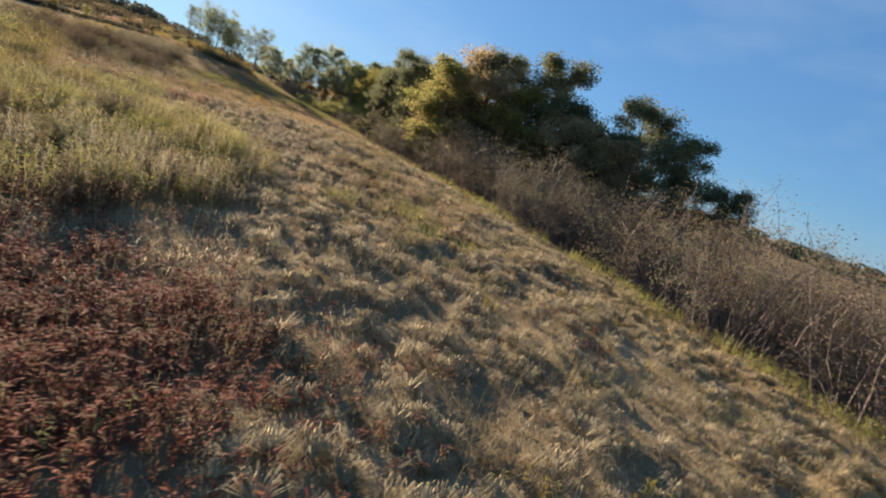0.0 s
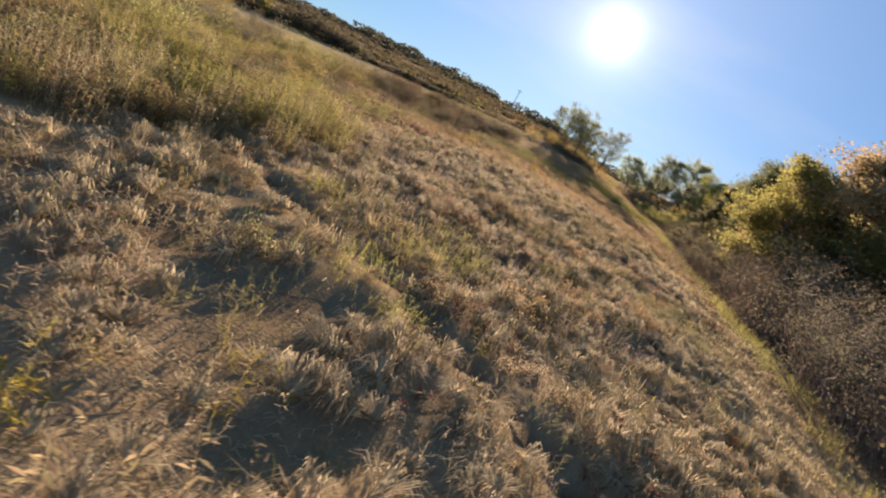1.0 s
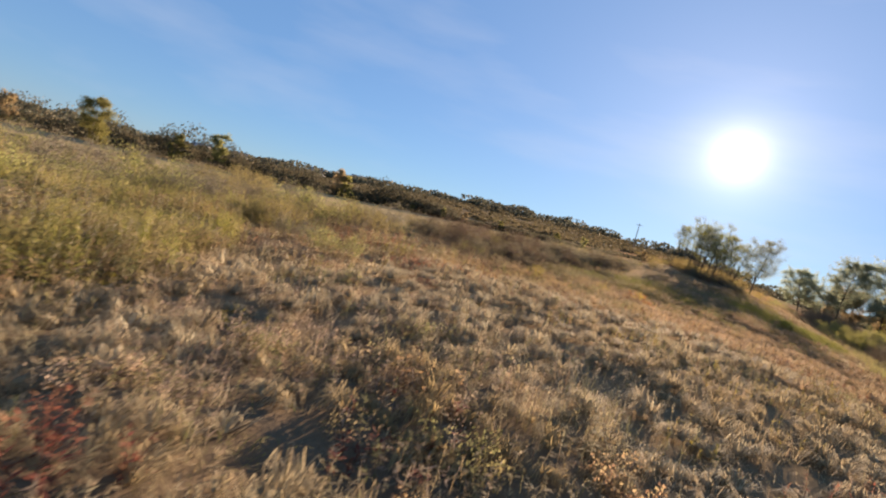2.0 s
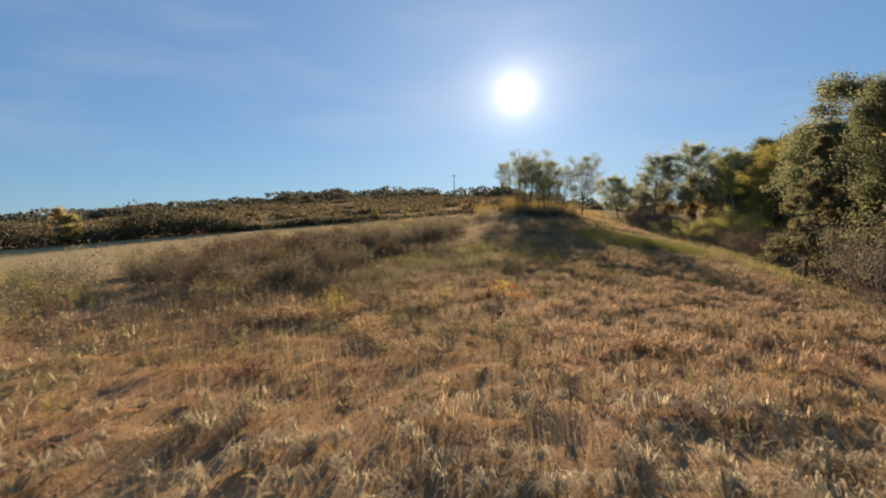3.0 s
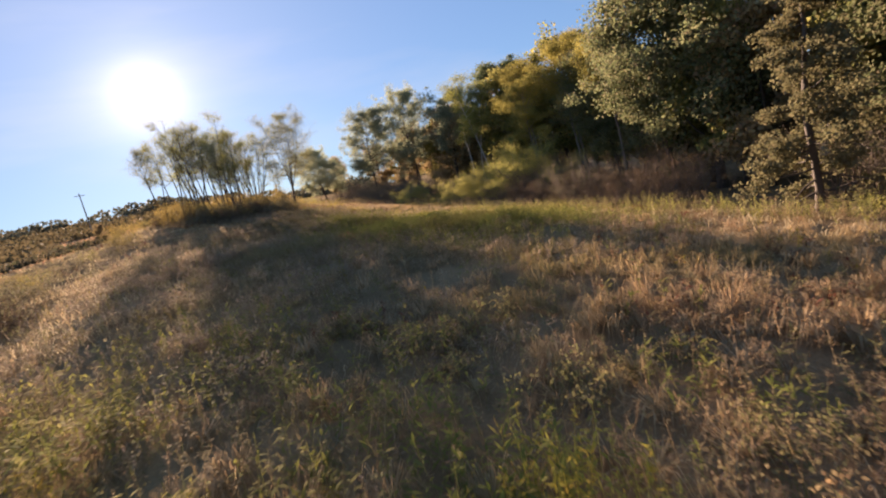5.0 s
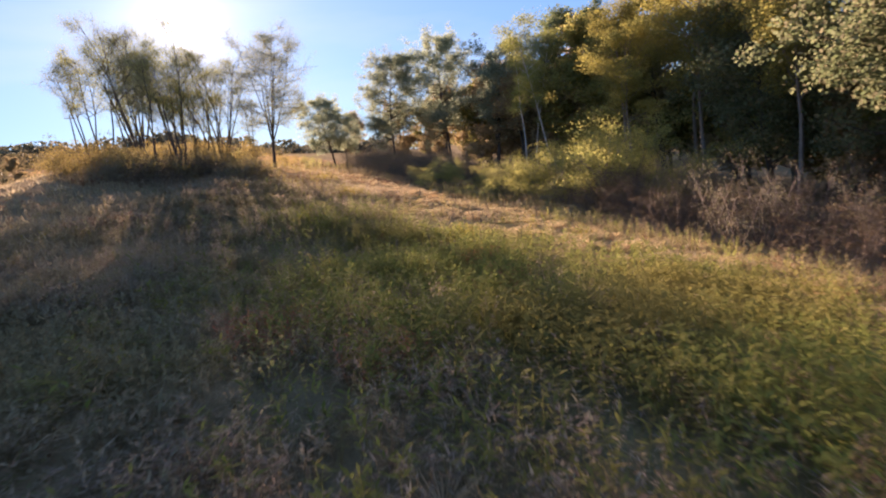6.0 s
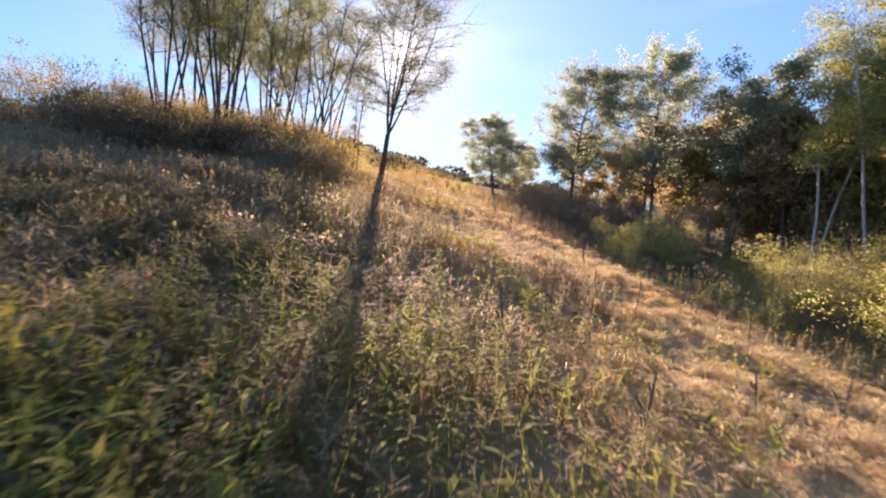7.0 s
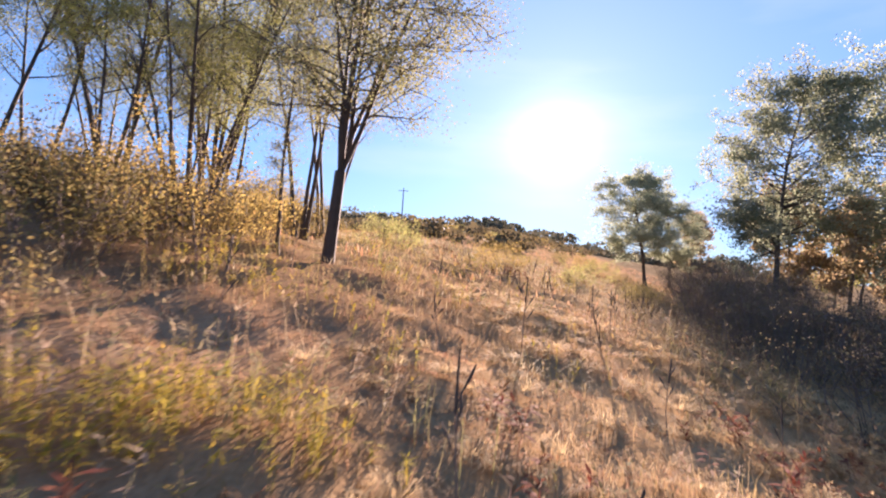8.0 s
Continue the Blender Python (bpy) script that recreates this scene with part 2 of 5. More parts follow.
def wood_edge(y):
    """x of the wood's edge along the meadow."""
    return np.interp(y, [-40, 0, 14, 26, 35, 50, 65, 80, 91, 98, 103, 109, 120, 150, 220], [13, 18, 21.3, 23.2, 23.9, 25.2, 26.4, 28.9, 29.6, 29, 27, 26.6, 28.5, 33, 30])


def dark_line(x, y):
    """1 on the narrow straight line, sunken, darker and clear of grass; 0 off it."""
    d = np.abs((x - 4.9) * 0.5 + (y - 16.9) * 0.87)
    on = np.exp(-(d / 0.2) ** 4) * (x > 3.6) * (x < 13.0)
    return on


def base_z(x, y):
    x, y = np.asarray(x, float), np.asarray(y, float)
    up = np.where(y < 110, y, 110 + 90 * (1 - np.exp(-(np.maximum(y, 110) - 110) / 90))) * 0.0665
    up = np.where(y < 0, y * 0.03, up) + np.maximum(y - 160, 0) * 0.012
    r, l = np.maximum(x - 8.4, 0), np.maximum(8.4 - x, 0)
    z = -3.9 + up - np.where(r < 20, 0.0063 * r * r, 2.52 + 0.1 * (r - 20) * np.exp(-np.maximum(r - 20, 0) / 60)) - 0.02 * l * np.exp(-l / 150)
    for cx, cy, rr, h in ((12, 102, 9, 1.0), (19, 80.5, 8, -0.6), (15, 55, 12, -0.6), (13, 33, 8, 0.3), (-60, 290, 110, 9.0), (-230, 120, 110, -4.0)):
        z = z + h * np.exp(-((x - cx) ** 2 + (y - cy) ** 2) / rr ** 2)
    return z


def ground_z(x, y):
    """The ground with its hummocks."""
    x, y = np.asarray(x, float), np.asarray(y, float)
    near = np.clip((x + 12) / 6, 0, 1) * np.clip((32 - x) / 6, 0, 1) * np.clip((y + 3) / 3, 0, 1) * np.clip((116 - y) / 8, 0, 1)
    bumps = 0.26 * (vnoise(x * 0.35, y * 0.35, 1) - 0.5) + 0.2 * (vnoise(x * 1.5 + 3, y * 1.5, 2) - 0.5) + 0.14 * (vnoise(x * 3.1, y * 3.1 + 9, 3) - 0.5)
    return base_z(x, y) + near * bumps - 0.22 * dark_line(x, y)


def mesh_from(name, verts, faces, material, smooth=False):
    """A mesh from an array of places and a list of arrays of faces (triangles or quads)."""
    me = bpy.data.meshes.new(name)
    faces = [f for f in faces if len(f)]
    loops = np.concatenate([f.ravel() for f in faces])
    sizes = np.concatenate([np.full(len(f), f.shape[1]) for f in faces])
    me.vertices.add(len(verts))
    me.vertices.foreach_set("co", np.asarray(verts, np.float32).ravel())
    me.loops.add(len(loops))
    me.loops.foreach_set("vertex_index", loops.astype(np.int32))
    me.polygons.add(len(sizes))
    me.polygons.foreach_set("loop_start", np.concatenate([[0], np.cumsum(sizes)[:-1]]).astype(np.int32))
    me.update(calc_edges=True)
    if smooth:
        me.polygons.foreach_set("use_smooth", np.ones(len(sizes), bool))
    me.materials.append(material)
    me.validate()
    return me


def part(name, me, parent=None, label=""):
    ob = new(name, me)
    if parent:
        ob.parent = parent
    if label:
        ob["label"] = label
    return ob


def blob(cx, cy, rx, ry=None):
    ry = ry or rx
    return lambda x, y: np.exp(-(((x - cx) / rx) ** 2 + ((y - cy) / ry) ** 2))


def rough(x, y, s=0.25, seed=5, lo=0.45, hi=0.62):
    v = 0.65 * vnoise(x * s, y * s, seed) + 0.35 * vnoise(x * s * 2.7, y * s * 2.7, seed + 1)
    return np.clip((v - lo) / (hi - lo), 0, 1)


# left edge of the golden strip, laid along the line where shade ends
sunlit_edge = lambda y: 20.8 + 3.4 * np.clip((86 - y) / 6, 0, 1)
green_zone = lambda x, y: np.clip(1.4 * blob(19.2, 77.5, 2.4, 6.2)(x, y) + 0.9 * blob(22.2, 75, 2.3, 5)(x, y) + 0.3 * blob(8, 61, 4)(x, y), 0, 1)
rust_zone = lambda x, y: np.clip(0.9 * blob(14, 58, 8, 6)(x, y) + 1.3 * blob(24.5, 100, 6, 9)(x, y) + blob(13, 46, 9, 9)(x, y) + 0.8 * blob(1, 42, 9, 16)(x, y) + 0.8 * blob(26, 76, 4, 14)(x, y), 0, 1)
knoll_zone = lambda x, y: blob(20, 95, 9, 9)(x, y) * np.clip(1.3 - 0.25 * np.maximum(x - 19, 0) * (y < 95), 0.15, 1)


def stand_zone(x, y):
    """The dense stand of tall weeds up the slope, with its ragged edge."""
    rim = np.interp(y, [8, 12, 14, 17, 20, 22, 24, 27, 31, 37], [-3.0, -0.5, 2.2, 4.2, 5.2, 5.6, 4.8, 2.4, -0.8, -6.0]) + 1.6 * (vnoise(x * 0.7, y * 0.7, 33) - 0.5)
    return np.clip((rim - x) / 0.7, 0, 1) * np.clip((y - 10) / 3, 0, 1) * np.clip((46 - y) / 8, 0, 1)


brown_zone = lambda x, y: np.clip(0.7 * blob(6.2, 12, 2.6, 2.2)(x, y) + blob(11.8, 18, 3.6, 4.2)(x, y) + 0.8 * blob(9.8, 24, 4.5, 5)(x, y), 0, 1)
puffy_zone = lambda x, y: np.clip(blob(15.5, 50, 5.5, 7)(x, y) + 0.45 * blob(17, 60, 5, 6)(x, y), 0, 1)
leafy_zone = lambda x, y: np.clip(blob(8.8, 57.5, 2.4, 3.2)(x, y) + blob(4.6, 54, 2.6, 3.5)(x, y), 0, 1)
open_grass = lambda x, y: (1 - 0.75 * green_zone(x, y)) * (1 - 0.8 * rust_zone(x, y)) * (1 - 0.85 * knoll_zone(x, y)) * (1 - 0.85 * blob(14, 74, 5, 8)(x, y)) * (1 - 0.85 * blob(0, 7, 3, 3.5)(x, y)) * (1 - 0.75 * blob(17.5, 84.5, 3.5, 5)(x, y)) * (1 - 0.85 * blob(11, 90, 5, 7)(x, y)) * (1 - 0.15 * blob(18, 91, 3.5, 4)(x, y)) * (1 - dark_line(x, y)) * (1 - 0.9 * stand_zone(x, y)) * (1 - 0.5 * brown_zone(x, y))


def ground_material():
    m, n, l, out = mat_base("meadow_soil")
    big = noise_node(n, l, 0.12, 3.0)
    mid = noise_node(n, l, 1.3, 4.0)
    fine = noise_node(n, l, 26.0, 5.0)
    r = ramp(n, [(0.09, 0.066, 0.044), (0.145, 0.105, 0.066), (0.18, 0.135, 0.08), (0.125, 0.105, 0.058)])
    l.new(mid.outputs[0], r.inputs[0])
    r2 = ramp(n, [(0.125, 0.1, 0.066), (0.17, 0.127, 0.09), (0.15, 0.123, 0.075), (0.155, 0.108, 0.078)])
    l.new(big.outputs[0], r2.inputs[0])
    c = mixed(n, l, r.outputs[0], r2.outputs[0], 0.5)
    litter = n.new("ShaderNodeAttribute")
    litter.attribute_name = "litter"
    c = mixed(n, l, c, litter.outputs["Color"], 0.8)
    r3 = ramp(n, [(0.55, 0.55, 0.55), (1.35, 1.3, 1.2)])
    l.new(fine.outputs[0], r3.inputs[0])
    c = mixed(n, l, c, r3.outputs[0], 1.0, "MULTIPLY")
    # the mown field beyond the meadow: left of a slanting line, past a headland
    t = n.new("ShaderNodeTexCoord")
    s = n.new("ShaderNodeSeparateXYZ")
    l.new(t.outputs["Object"], s.inputs[0])

    def edge(kx, ky, k0, wide):
        a = n.new("ShaderNodeMath")
        a.operation = "MULTIPLY"
        l.new(s.outputs[0], a.inputs[0])
        a.inputs[1].default_value = kx
        b = n.new("ShaderNodeMath")
        b.operation = "MULTIPLY_ADD"
        l.new(s.outputs[1], b.inputs[0])
        b.inputs[1].default_value = ky
        l.new(a.outputs[0], b.inputs[2])
        k = n.new("ShaderNodeMapRange")
        k.inputs["From Min"].default_value, k.inputs["From Max"].default_value = k0 - wide, k0 + wide
        l.new(b.outputs[0], k.inputs["Value"])
        return k.outputs[0]

    f1 = edge(-1.0, 0.0, 9.8, 1.0)
    f2 = edge(-0.4, 1.0, 61.0, 2.0)
    f3 = edge(0.895, -1.0, -114.5, 2.0)
    f = n.new("ShaderNodeMath")
    f.operation = "MULTIPLY"
    l.new(f1, f.inputs[0])
    l.new(f2, f.inputs[1])
    g = n.new("ShaderNodeMath")
    g.operation = "MULTIPLY"
    l.new(f.outputs[0], g.inputs[0])
    l.new(f3, g.inputs[1])
    rf = ramp(n, [(0.24, 0.185, 0.1), (0.3, 0.235, 0.13), (0.26, 0.2, 0.095)])
    l.new(big.outputs[0], rf.inputs[0])
    c = mixed(n, l, c, rf.outputs[0], g.outputs[0])
    d = n.new("ShaderNodeBsdfPrincipled")
    d.inputs["Roughness"].default_value = 0.95
    d.inputs["Specular IOR Level"].default_value = 0.0
    l.new(c, d.inputs["Base Color"])
    b = n.new("ShaderNodeBump")
    b.inputs["Strength"].default_value, b.inputs["Distance"].default_value = 0.5, 0.03
    l.new(fine.outputs[0], b.inputs["Height"])
    l.new(b.outputs[0], d.inputs["Normal"])
    l.new(d.outputs[0], out.inputs["Surface"])
    return m


def spread(lo, a, b, hi, step):
    """Grid lines, close between a and b, ever wider outside."""
    mid = list(np.arange(a, b, step))
    left, right, s = [a], [b], step
    while left[-1] > lo:
        s *= 1.13
        left.append(left[-1] - s)
    s = step
    while right[-1] < hi:
        s *= 1.13
        right.append(right[-1] + s)
    return np.array(left[:0:-1] + mid + right)


gx, gy = spread(-2600, -12, 32, 2600, 0.34), spread(-2600, -3, 116, 2600, 0.34)
XX, YY = np.meshgrid(gx, gy)
ids = np.arange(XX.size).reshape(XX.shape)
quads = np.stack([ids[:-1, :-1], ids[:-1, 1:], ids[1:, 1:], ids[1:, :-1]], -1).reshape(-1, 4)
ground = part("ground", mesh_from("ground", np.stack([XX, YY, ground_z(XX, YY)], -1).reshape(-1, 3), [quads], ground_material(), True))


def litter_colours(x, y):
    """Dead leaves and thatch on the ground: straw, rust or dull green by what grows there, darker on the narrow line.
    """
    rgb = np.tile(np.array([0.24, 0.185, 0.115]), (len(x), 1))
    # the pale gold tone past the edge also paints the sunlit strip
    for zone, colour in ((rust_zone(x, y), (0.26, 0.155, 0.085)), (knoll_zone(x, y), (0.31, 0.2, 0.12)), (np.clip((x - sunlit_edge(y) + 0.3) / 2, 0, 1) * (y > 72) * (x < 31), (0.38, 0.26, 0.14)), (brown_zone(x, y), (0.15, 0.11, 0.075)), (green_zone(x, y), (0.1, 0.105, 0.04)), (stand_zone(x, y), (0.13, 0.105, 0.055)), (0.9 * blob(-0.2, 7, 2.3, 2.6)(x, y), (0.06, 0.04, 0.03)), (dark_line(x, y), (0.07, 0.05, 0.035))):
        rgb += (np.array(colour) - rgb) * np.clip(zone, 0, 1)[:, None]
    return rgb * (0.7 + 0.6 * vnoise(x * 0.8, y * 0.8, 44))[:, None]


tone = ground.data.color_attributes.new("litter", "FLOAT_COLOR", "POINT")
tone.data.foreach_set("color", np.concatenate([litter_colours(XX.ravel(), YY.ravel()), np.ones((XX.size, 1))], 1).astype(np.float32).ravel())
tagged(ground, "rolling dry autumn meadow with a pale mown field beyond", "ground", kind="structure")


# ---- grass and weeds ----
rng = np.random.default_rng(7)


def corridor(y):
    """The middle line of the strip of meadow that is dressed most closely."""
    return np.interp(y, [-5, 10, 30, 45, 60, 75, 95, 125], [6, 10, 11, 10, 13, 18, 22, 24])


def scatter(count, keep, x0=-44, x1=38, y0=-16, y1=128, close=7.5, far=0.05):
    """Places on the meadow, thick near the corridor, kept by a density function."""
    got = []
    have = 0
    while have < count:
        x, y = rng.uniform(x0, x1, 60000), rng.uniform(y0, y1, 60000)
        d = np.abs(x - corridor(y))
        w = np.maximum(np.exp(-(np.maximum(d - 4, 0) / close) ** 2), far) * keep(x, y) * np.clip((x + 44) / 24, 0, 1) * np.clip((y + 16) / 14, 0, 1)
        ok = rng.random(60000) < w
        ok &= (x < wood_edge(y) + 1.5) & (dark_line(x, y) < 0.3) & ~((x < -9.8) & (y - 0.4 * x > 61))
        got.append(np.stack([x[ok], y[ok]], 1))
        have += ok.sum()
    return np.concatenate(got)[:count]


def clusters(count, each, wide, keep, **kw):
    """Places in close groups."""
    c = scatter(count, keep, **kw)
    p = np.repeat(c, each, 0) + rng.normal(0, wide, (count * each, 2))
    return p[dark_line(p[:, 0], p[:, 1]) < 0.2]


def blades(name, places, material, per=7, length=(0.25, 0.55), lean=0.9, width=0.014, clump=0.12, comb=0.0, label="", grow_far=True):
    """Bent grass blades in tufts, three faces each, as one object."""
    n = len(places)
    base = np.repeat(places, per, 0)
    m = n * per
    ang = rng.uniform(0, 2 * np.pi, m)
    if comb:
        lay = 2 * np.pi * vnoise(base[:, 0] * 0.22, base[:, 1] * 0.22, 11) * 2
        ang = lay + rng.normal(0, 1.1 - comb, m)
    far = 1 + (0.05 * np.abs(base[:, 0] - corridor(base[:, 1])) if grow_far else 0)
    pos = base + rng.normal(0, clump, (m, 2)) * np.minimum(far, 2)[:, None] if grow_far else base + rng.normal(0, clump, (m, 2))
    pos[dark_line(pos[:, 0], pos[:, 1]) > 0.3] += np.array([0.2, 0.35])
    z = ground_z(pos[:, 0], pos[:, 1]) - 0.03
    L = rng.uniform(*length, m) * np.repeat(rng.uniform(0.7, 1.25, n), per)
    lean_a = rng.uniform(0.15 if lean < 1.5 else 0.45, 1, m) * lean
    d = np.stack([np.cos(ang), np.sin(ang)], 1)
    side = np.stack([-d[:, 1], d[:, 0]], 1) * (width * far * rng.uniform(0.7, 1.4, m))[:, None]
    p0 = np.concatenate([pos, z[:, None]], 1)
    mid = p0 + np.concatenate([d * (0.5 * L * np.sin(lean_a * 0.6))[:, None], (0.55 * L * np.cos(lean_a * 0.6))[:, None]], 1)
    tip = mid + np.concatenate([d * (0.5 * L * np.sin(lean_a * 1.4))[:, None], (0.45 * L * np.cos(lean_a * 1.4))[:, None]], 1)
    s3 = np.concatenate([side, np.zeros((m, 1))], 1)
    V = np.stack([p0 - s3, p0 + s3, mid + s3 * 0.8, mid - s3 * 0.8, tip], 1)
    k = np.arange(m)[:, None] * 5
    me = mesh_from(name, V.reshape(-1, 3), [k + np.array([[0, 1, 2, 3]]), k + np.array([[3, 2, 4]])], material)
    return tagged(part(name, me), label, "grass", kind="stuff")


def mops(name, places, material, per=60, radius=(0.24, 0.46), rise=0.17, comb=0.55, width=0.0045, label=""):
    """Tussocks like combed mops: blades that arch from a raised heart down to the ground, as one object."""
    n = len(places)
    m = n * per
    c = np.repeat(places, per, 0)
    R = rng.uniform(*radius, n)
    up = np.repeat(rise * R / np.mean(radius) * rng.uniform(0.6, 1.4, n), per)
    lay = 2 * np.pi * vnoise(places[:, 0] * 0.3, places[:, 1] * 0.3, 11) + rng.normal(0, 0.8, n)
    ang = rng.uniform(0, 2 * np.pi, m)
    d = np.stack([np.cos(ang), np.sin(ang)], 1) + comb * np.repeat(np.stack([np.cos(lay), np.sin(lay)], 1), per, 0)
    d /= np.linalg.norm(d, axis=1)[:, None] + 1e-6
    L = np.repeat(R, per) * rng.uniform(0.5, 1.3, m)
    far = 1 + 0.05 * np.abs(c[:, 0] - corridor(c[:, 1]))
    side = np.stack([-d[:, 1], d[:, 0], np.zeros(m)], 1) * (width * far * rng.uniform(0.7, 1.4, m))[:, None]
    start = c + d * (0.25 * L * rng.random(m))[:, None]
    end = c + d * L[:, None] + rng.normal(0, 0.03, (m, 2))
    half = start * 0.45 + end * 0.55
    z0 = ground_z(c[:, 0], c[:, 1])
    p0 = np.column_stack([start, z0 + 0.35 * up])
    p1 = np.column_stack([half, z0 + up * rng.uniform(0.7, 1.25, m)])
    p2 = np.column_stack([end, z0 + up * rng.uniform(-0.05, 0.5, m)])
    V = np.stack([p0 - side, p0 + side, p1 + side * 0.85, p1 - side * 0.85, p2], 1)
    k = np.arange(m)[:, None] * 5
    me = mesh_from(name, V.reshape(-1, 3), [k + np.array([[0, 1, 2, 3]]), k + np.array([[3, 2, 4]])], material)
    return tagged(part(name, me), label, "grass", kind="stuff")


def leafy_stems(name, places, material, height=(0.4, 0.9), leaves=14, leaf=0.05, label="", plume=0.0, category="weeds"):
    """Upright weeds: a thin bent stem with leaves up its length, as one object."""
    n = len(places)
    H = rng.uniform(*height, n)
    z = ground_z(places[:, 0], places[:, 1]) - 0.03
    p0 = np.concatenate([places, z[:, None]], 1)
    tilt = rng.normal(0, 0.16, (n, 2))
    top = p0 + np.concatenate([tilt * H[:, None], H[:, None]], 1)
    a = rng.uniform(0, np.pi, n)
    w = np.stack([np.cos(a), np.sin(a), np.zeros(n)], 1) * 0.0022
    S = np.stack([p0 - w, p0 + w, top + w * 0.5, top - w * 0.5], 1)
    m = n * leaves
    t = rng.uniform(0.2, 1.0, m) ** 0.7
    b = np.repeat(p0, leaves, 0) * (1 - t)[:, None] + np.repeat(top, leaves, 0) * t[:, None]
    ang = rng.uniform(0, 2 * np.pi, m)
    up = rng.uniform(-0.3, 0.9, m)
    d = np.stack([np.cos(ang) * np.cos(up), np.sin(ang) * np.cos(up), np.sin(up)], 1)
    s = np.stack([-np.sin(ang), np.cos(ang), np.zeros(m)], 1)
    size = leaf * rng.uniform(0.6, 1.5, m) * (1 - plume * t)
    b = b + d * (0.012 * rng.random(m))[:, None]
    if leaf < 0.047:
        w2 = s * (size * 0.22)[:, None]
        Lf = np.stack([b + d * (size * 0.2)[:, None] + w2, b + d * (size * 2.0)[:, None] - np.array([0, 0, 0.25]) * size[:, None], b + d * (size * 0.2)[:, None] - w2], 1)
    else:
        Lf = np.stack([b, b + d * (size * 0.9)[:, None] + s * (size * 0.24)[:, None], b + d * (size * 2.0)[:, None] - np.array([0, 0, 0.25]) * size[:, None], b + d * (size * 0.9)[:, None] - s * (size * 0.24)[:, None]], 1)
    V = np.concatenate([S.reshape(-1, 3), Lf.reshape(-1, 3)])
    F = [np.arange(n * 4).reshape(-1, 4), n * 4 + np.arange(Lf.shape[0] * Lf.shape[1]).reshape(-1, Lf.shape[1])]
    return tagged(part(name, mesh_from(name, V, F, material)), label, category, kind="stuff")


hummock = lambda x, y: np.clip((vnoise(x * 1.5 + 3, y * 1.5, 2) - 0.22) * 2.6, 0.04, 1)
beyond = dict(y1=250, x0=-30, x1=46)

off_dark_line = lambda x, y: (np.abs((x - 4.9) * 0.5 + (y - 16.9) * 0.87) > 0.42) | (x < 3.6) | (x > 13)
near_strip = lambda x, y: (np.abs(x - corridor(y)) < 7.5) * 1.0
mops("tussock_grass", scatter(3300, lambda x, y: near_strip(x, y) * (y < 40) * open_grass(x, y) * off_dark_line(x, y) * (0.15 + 0.85 * hummock(x, y)), far=0.0), STRAW, 58, (0.24, 0.46), 0.2, 1.0, 0.0046, "straw-coloured dry grass in combed mop-like tussocks")
mops("puffy_grass", scatter(1900, lambda x, y: puffy_zone(x, y) * (0.2 + 0.8 * hummock(x, y)), close=12), DULL_STRAW, 50, (0.2, 0.42), 0.22, 0.5, 0.0045, "dull tan grass in puffy tussocks")
# golden grass, kept to the sunlit side so its colour adds to the light
mops("golden_grass", scatter(2600, lambda x, y: np.clip((x - sunlit_edge(y)) / 1.5, 0, 1) * (y > 74) * np.where(y < 95, 1.0, 0.3) * (y < 106) * (0.3 + 0.7 * hummock(x, y)), close=9), GOLD_STRAW, 56, (0.16, 0.32), 0.09, 0.6, 0.0024, "golden dry grass in low tufts beside the wood, its edge drawn where shade ends")
blades("dry_grass", scatter(2600, lambda x, y: near_strip(x, y) * np.where(y < 40, 0.6, 0.7) * open_grass(x, y) * (0.3 + 0.7 * hummock(x, y)), far=0.0), STRAW, 15, (0.2, 0.42), 1.6, 0.0042, 0.1, 0.0, "straw-coloured dry meadow grass in drooping tufts", False)
blades("thin_grass", scatter(6000, lambda x, y: (1 - near_strip(x, y)) * open_grass(x, y), close=11, far=0.12), STRAW, 11, (0.24, 0.46), 1.7, 0.007, 0.12, 0.0, "straw-coloured dry grass in tufts up the slope")
blades("thatch", scatter(7000, lambda x, y: open_grass(x, y) * np.where(y < 40, 1.0, 0.4)), STRAW, 9, (0.15, 0.32), 2.2, 0.005, 0.16, 0.3, "flattened pale dead grass between the tufts")
blades("rust_grass", scatter(7000, lambda x, y: np.maximum(rust_zone(x, y), 0.9 * knoll_zone(x, y)) * (y > 74) * np.clip((y - 92) / 4, 0.15, 1) * (0.45 + 0.55 * rough(x, y, 0.5, 8, 0.35, 0.6))), RUST, 15, (0.06, 0.15), 2.2, 0.0026, 0.13, 0.0, "short rust-coloured dry autumn grass on the slope")
blades("brown_grass", scatter(4200, lambda x, y: rust_zone(x, y) * (y < 74) * (0.35 + 0.65 * rough(x, y, 0.5, 8, 0.35, 0.6)) * (0.4 + 0.6 * hummock(x, y))), DULL_STRAW, 12, (0.12, 0.3), 1.6, 0.0032, 0.1, 0.0, "dull brown dry autumn grass")
blades("far_grass", scatter(7000, lambda x, y: (y > 104) + 0.35 * (x < 2), close=30, far=0.4, **beyond), RUST, 5, (0.2, 0.45), 1.5, 0.012, 0.2, 0.0, "golden dry grass on the farther slope")
blades("green_grass", scatter(5000, lambda x, y: np.clip(0.1 * rough(x, y, 0.3, 15) + 0.6 * green_zone(x, y) + 0.45 * blob(18.5, 90.5, 4, 4)(x, y) + 0.5 * blob(15, 14, 5, 8)(x, y), 0, 1)), GREEN_WEED, 6, (0.16, 0.34), 1.6, 0.003, 0.14, 0.0, "green grass tufts among the dry grass")
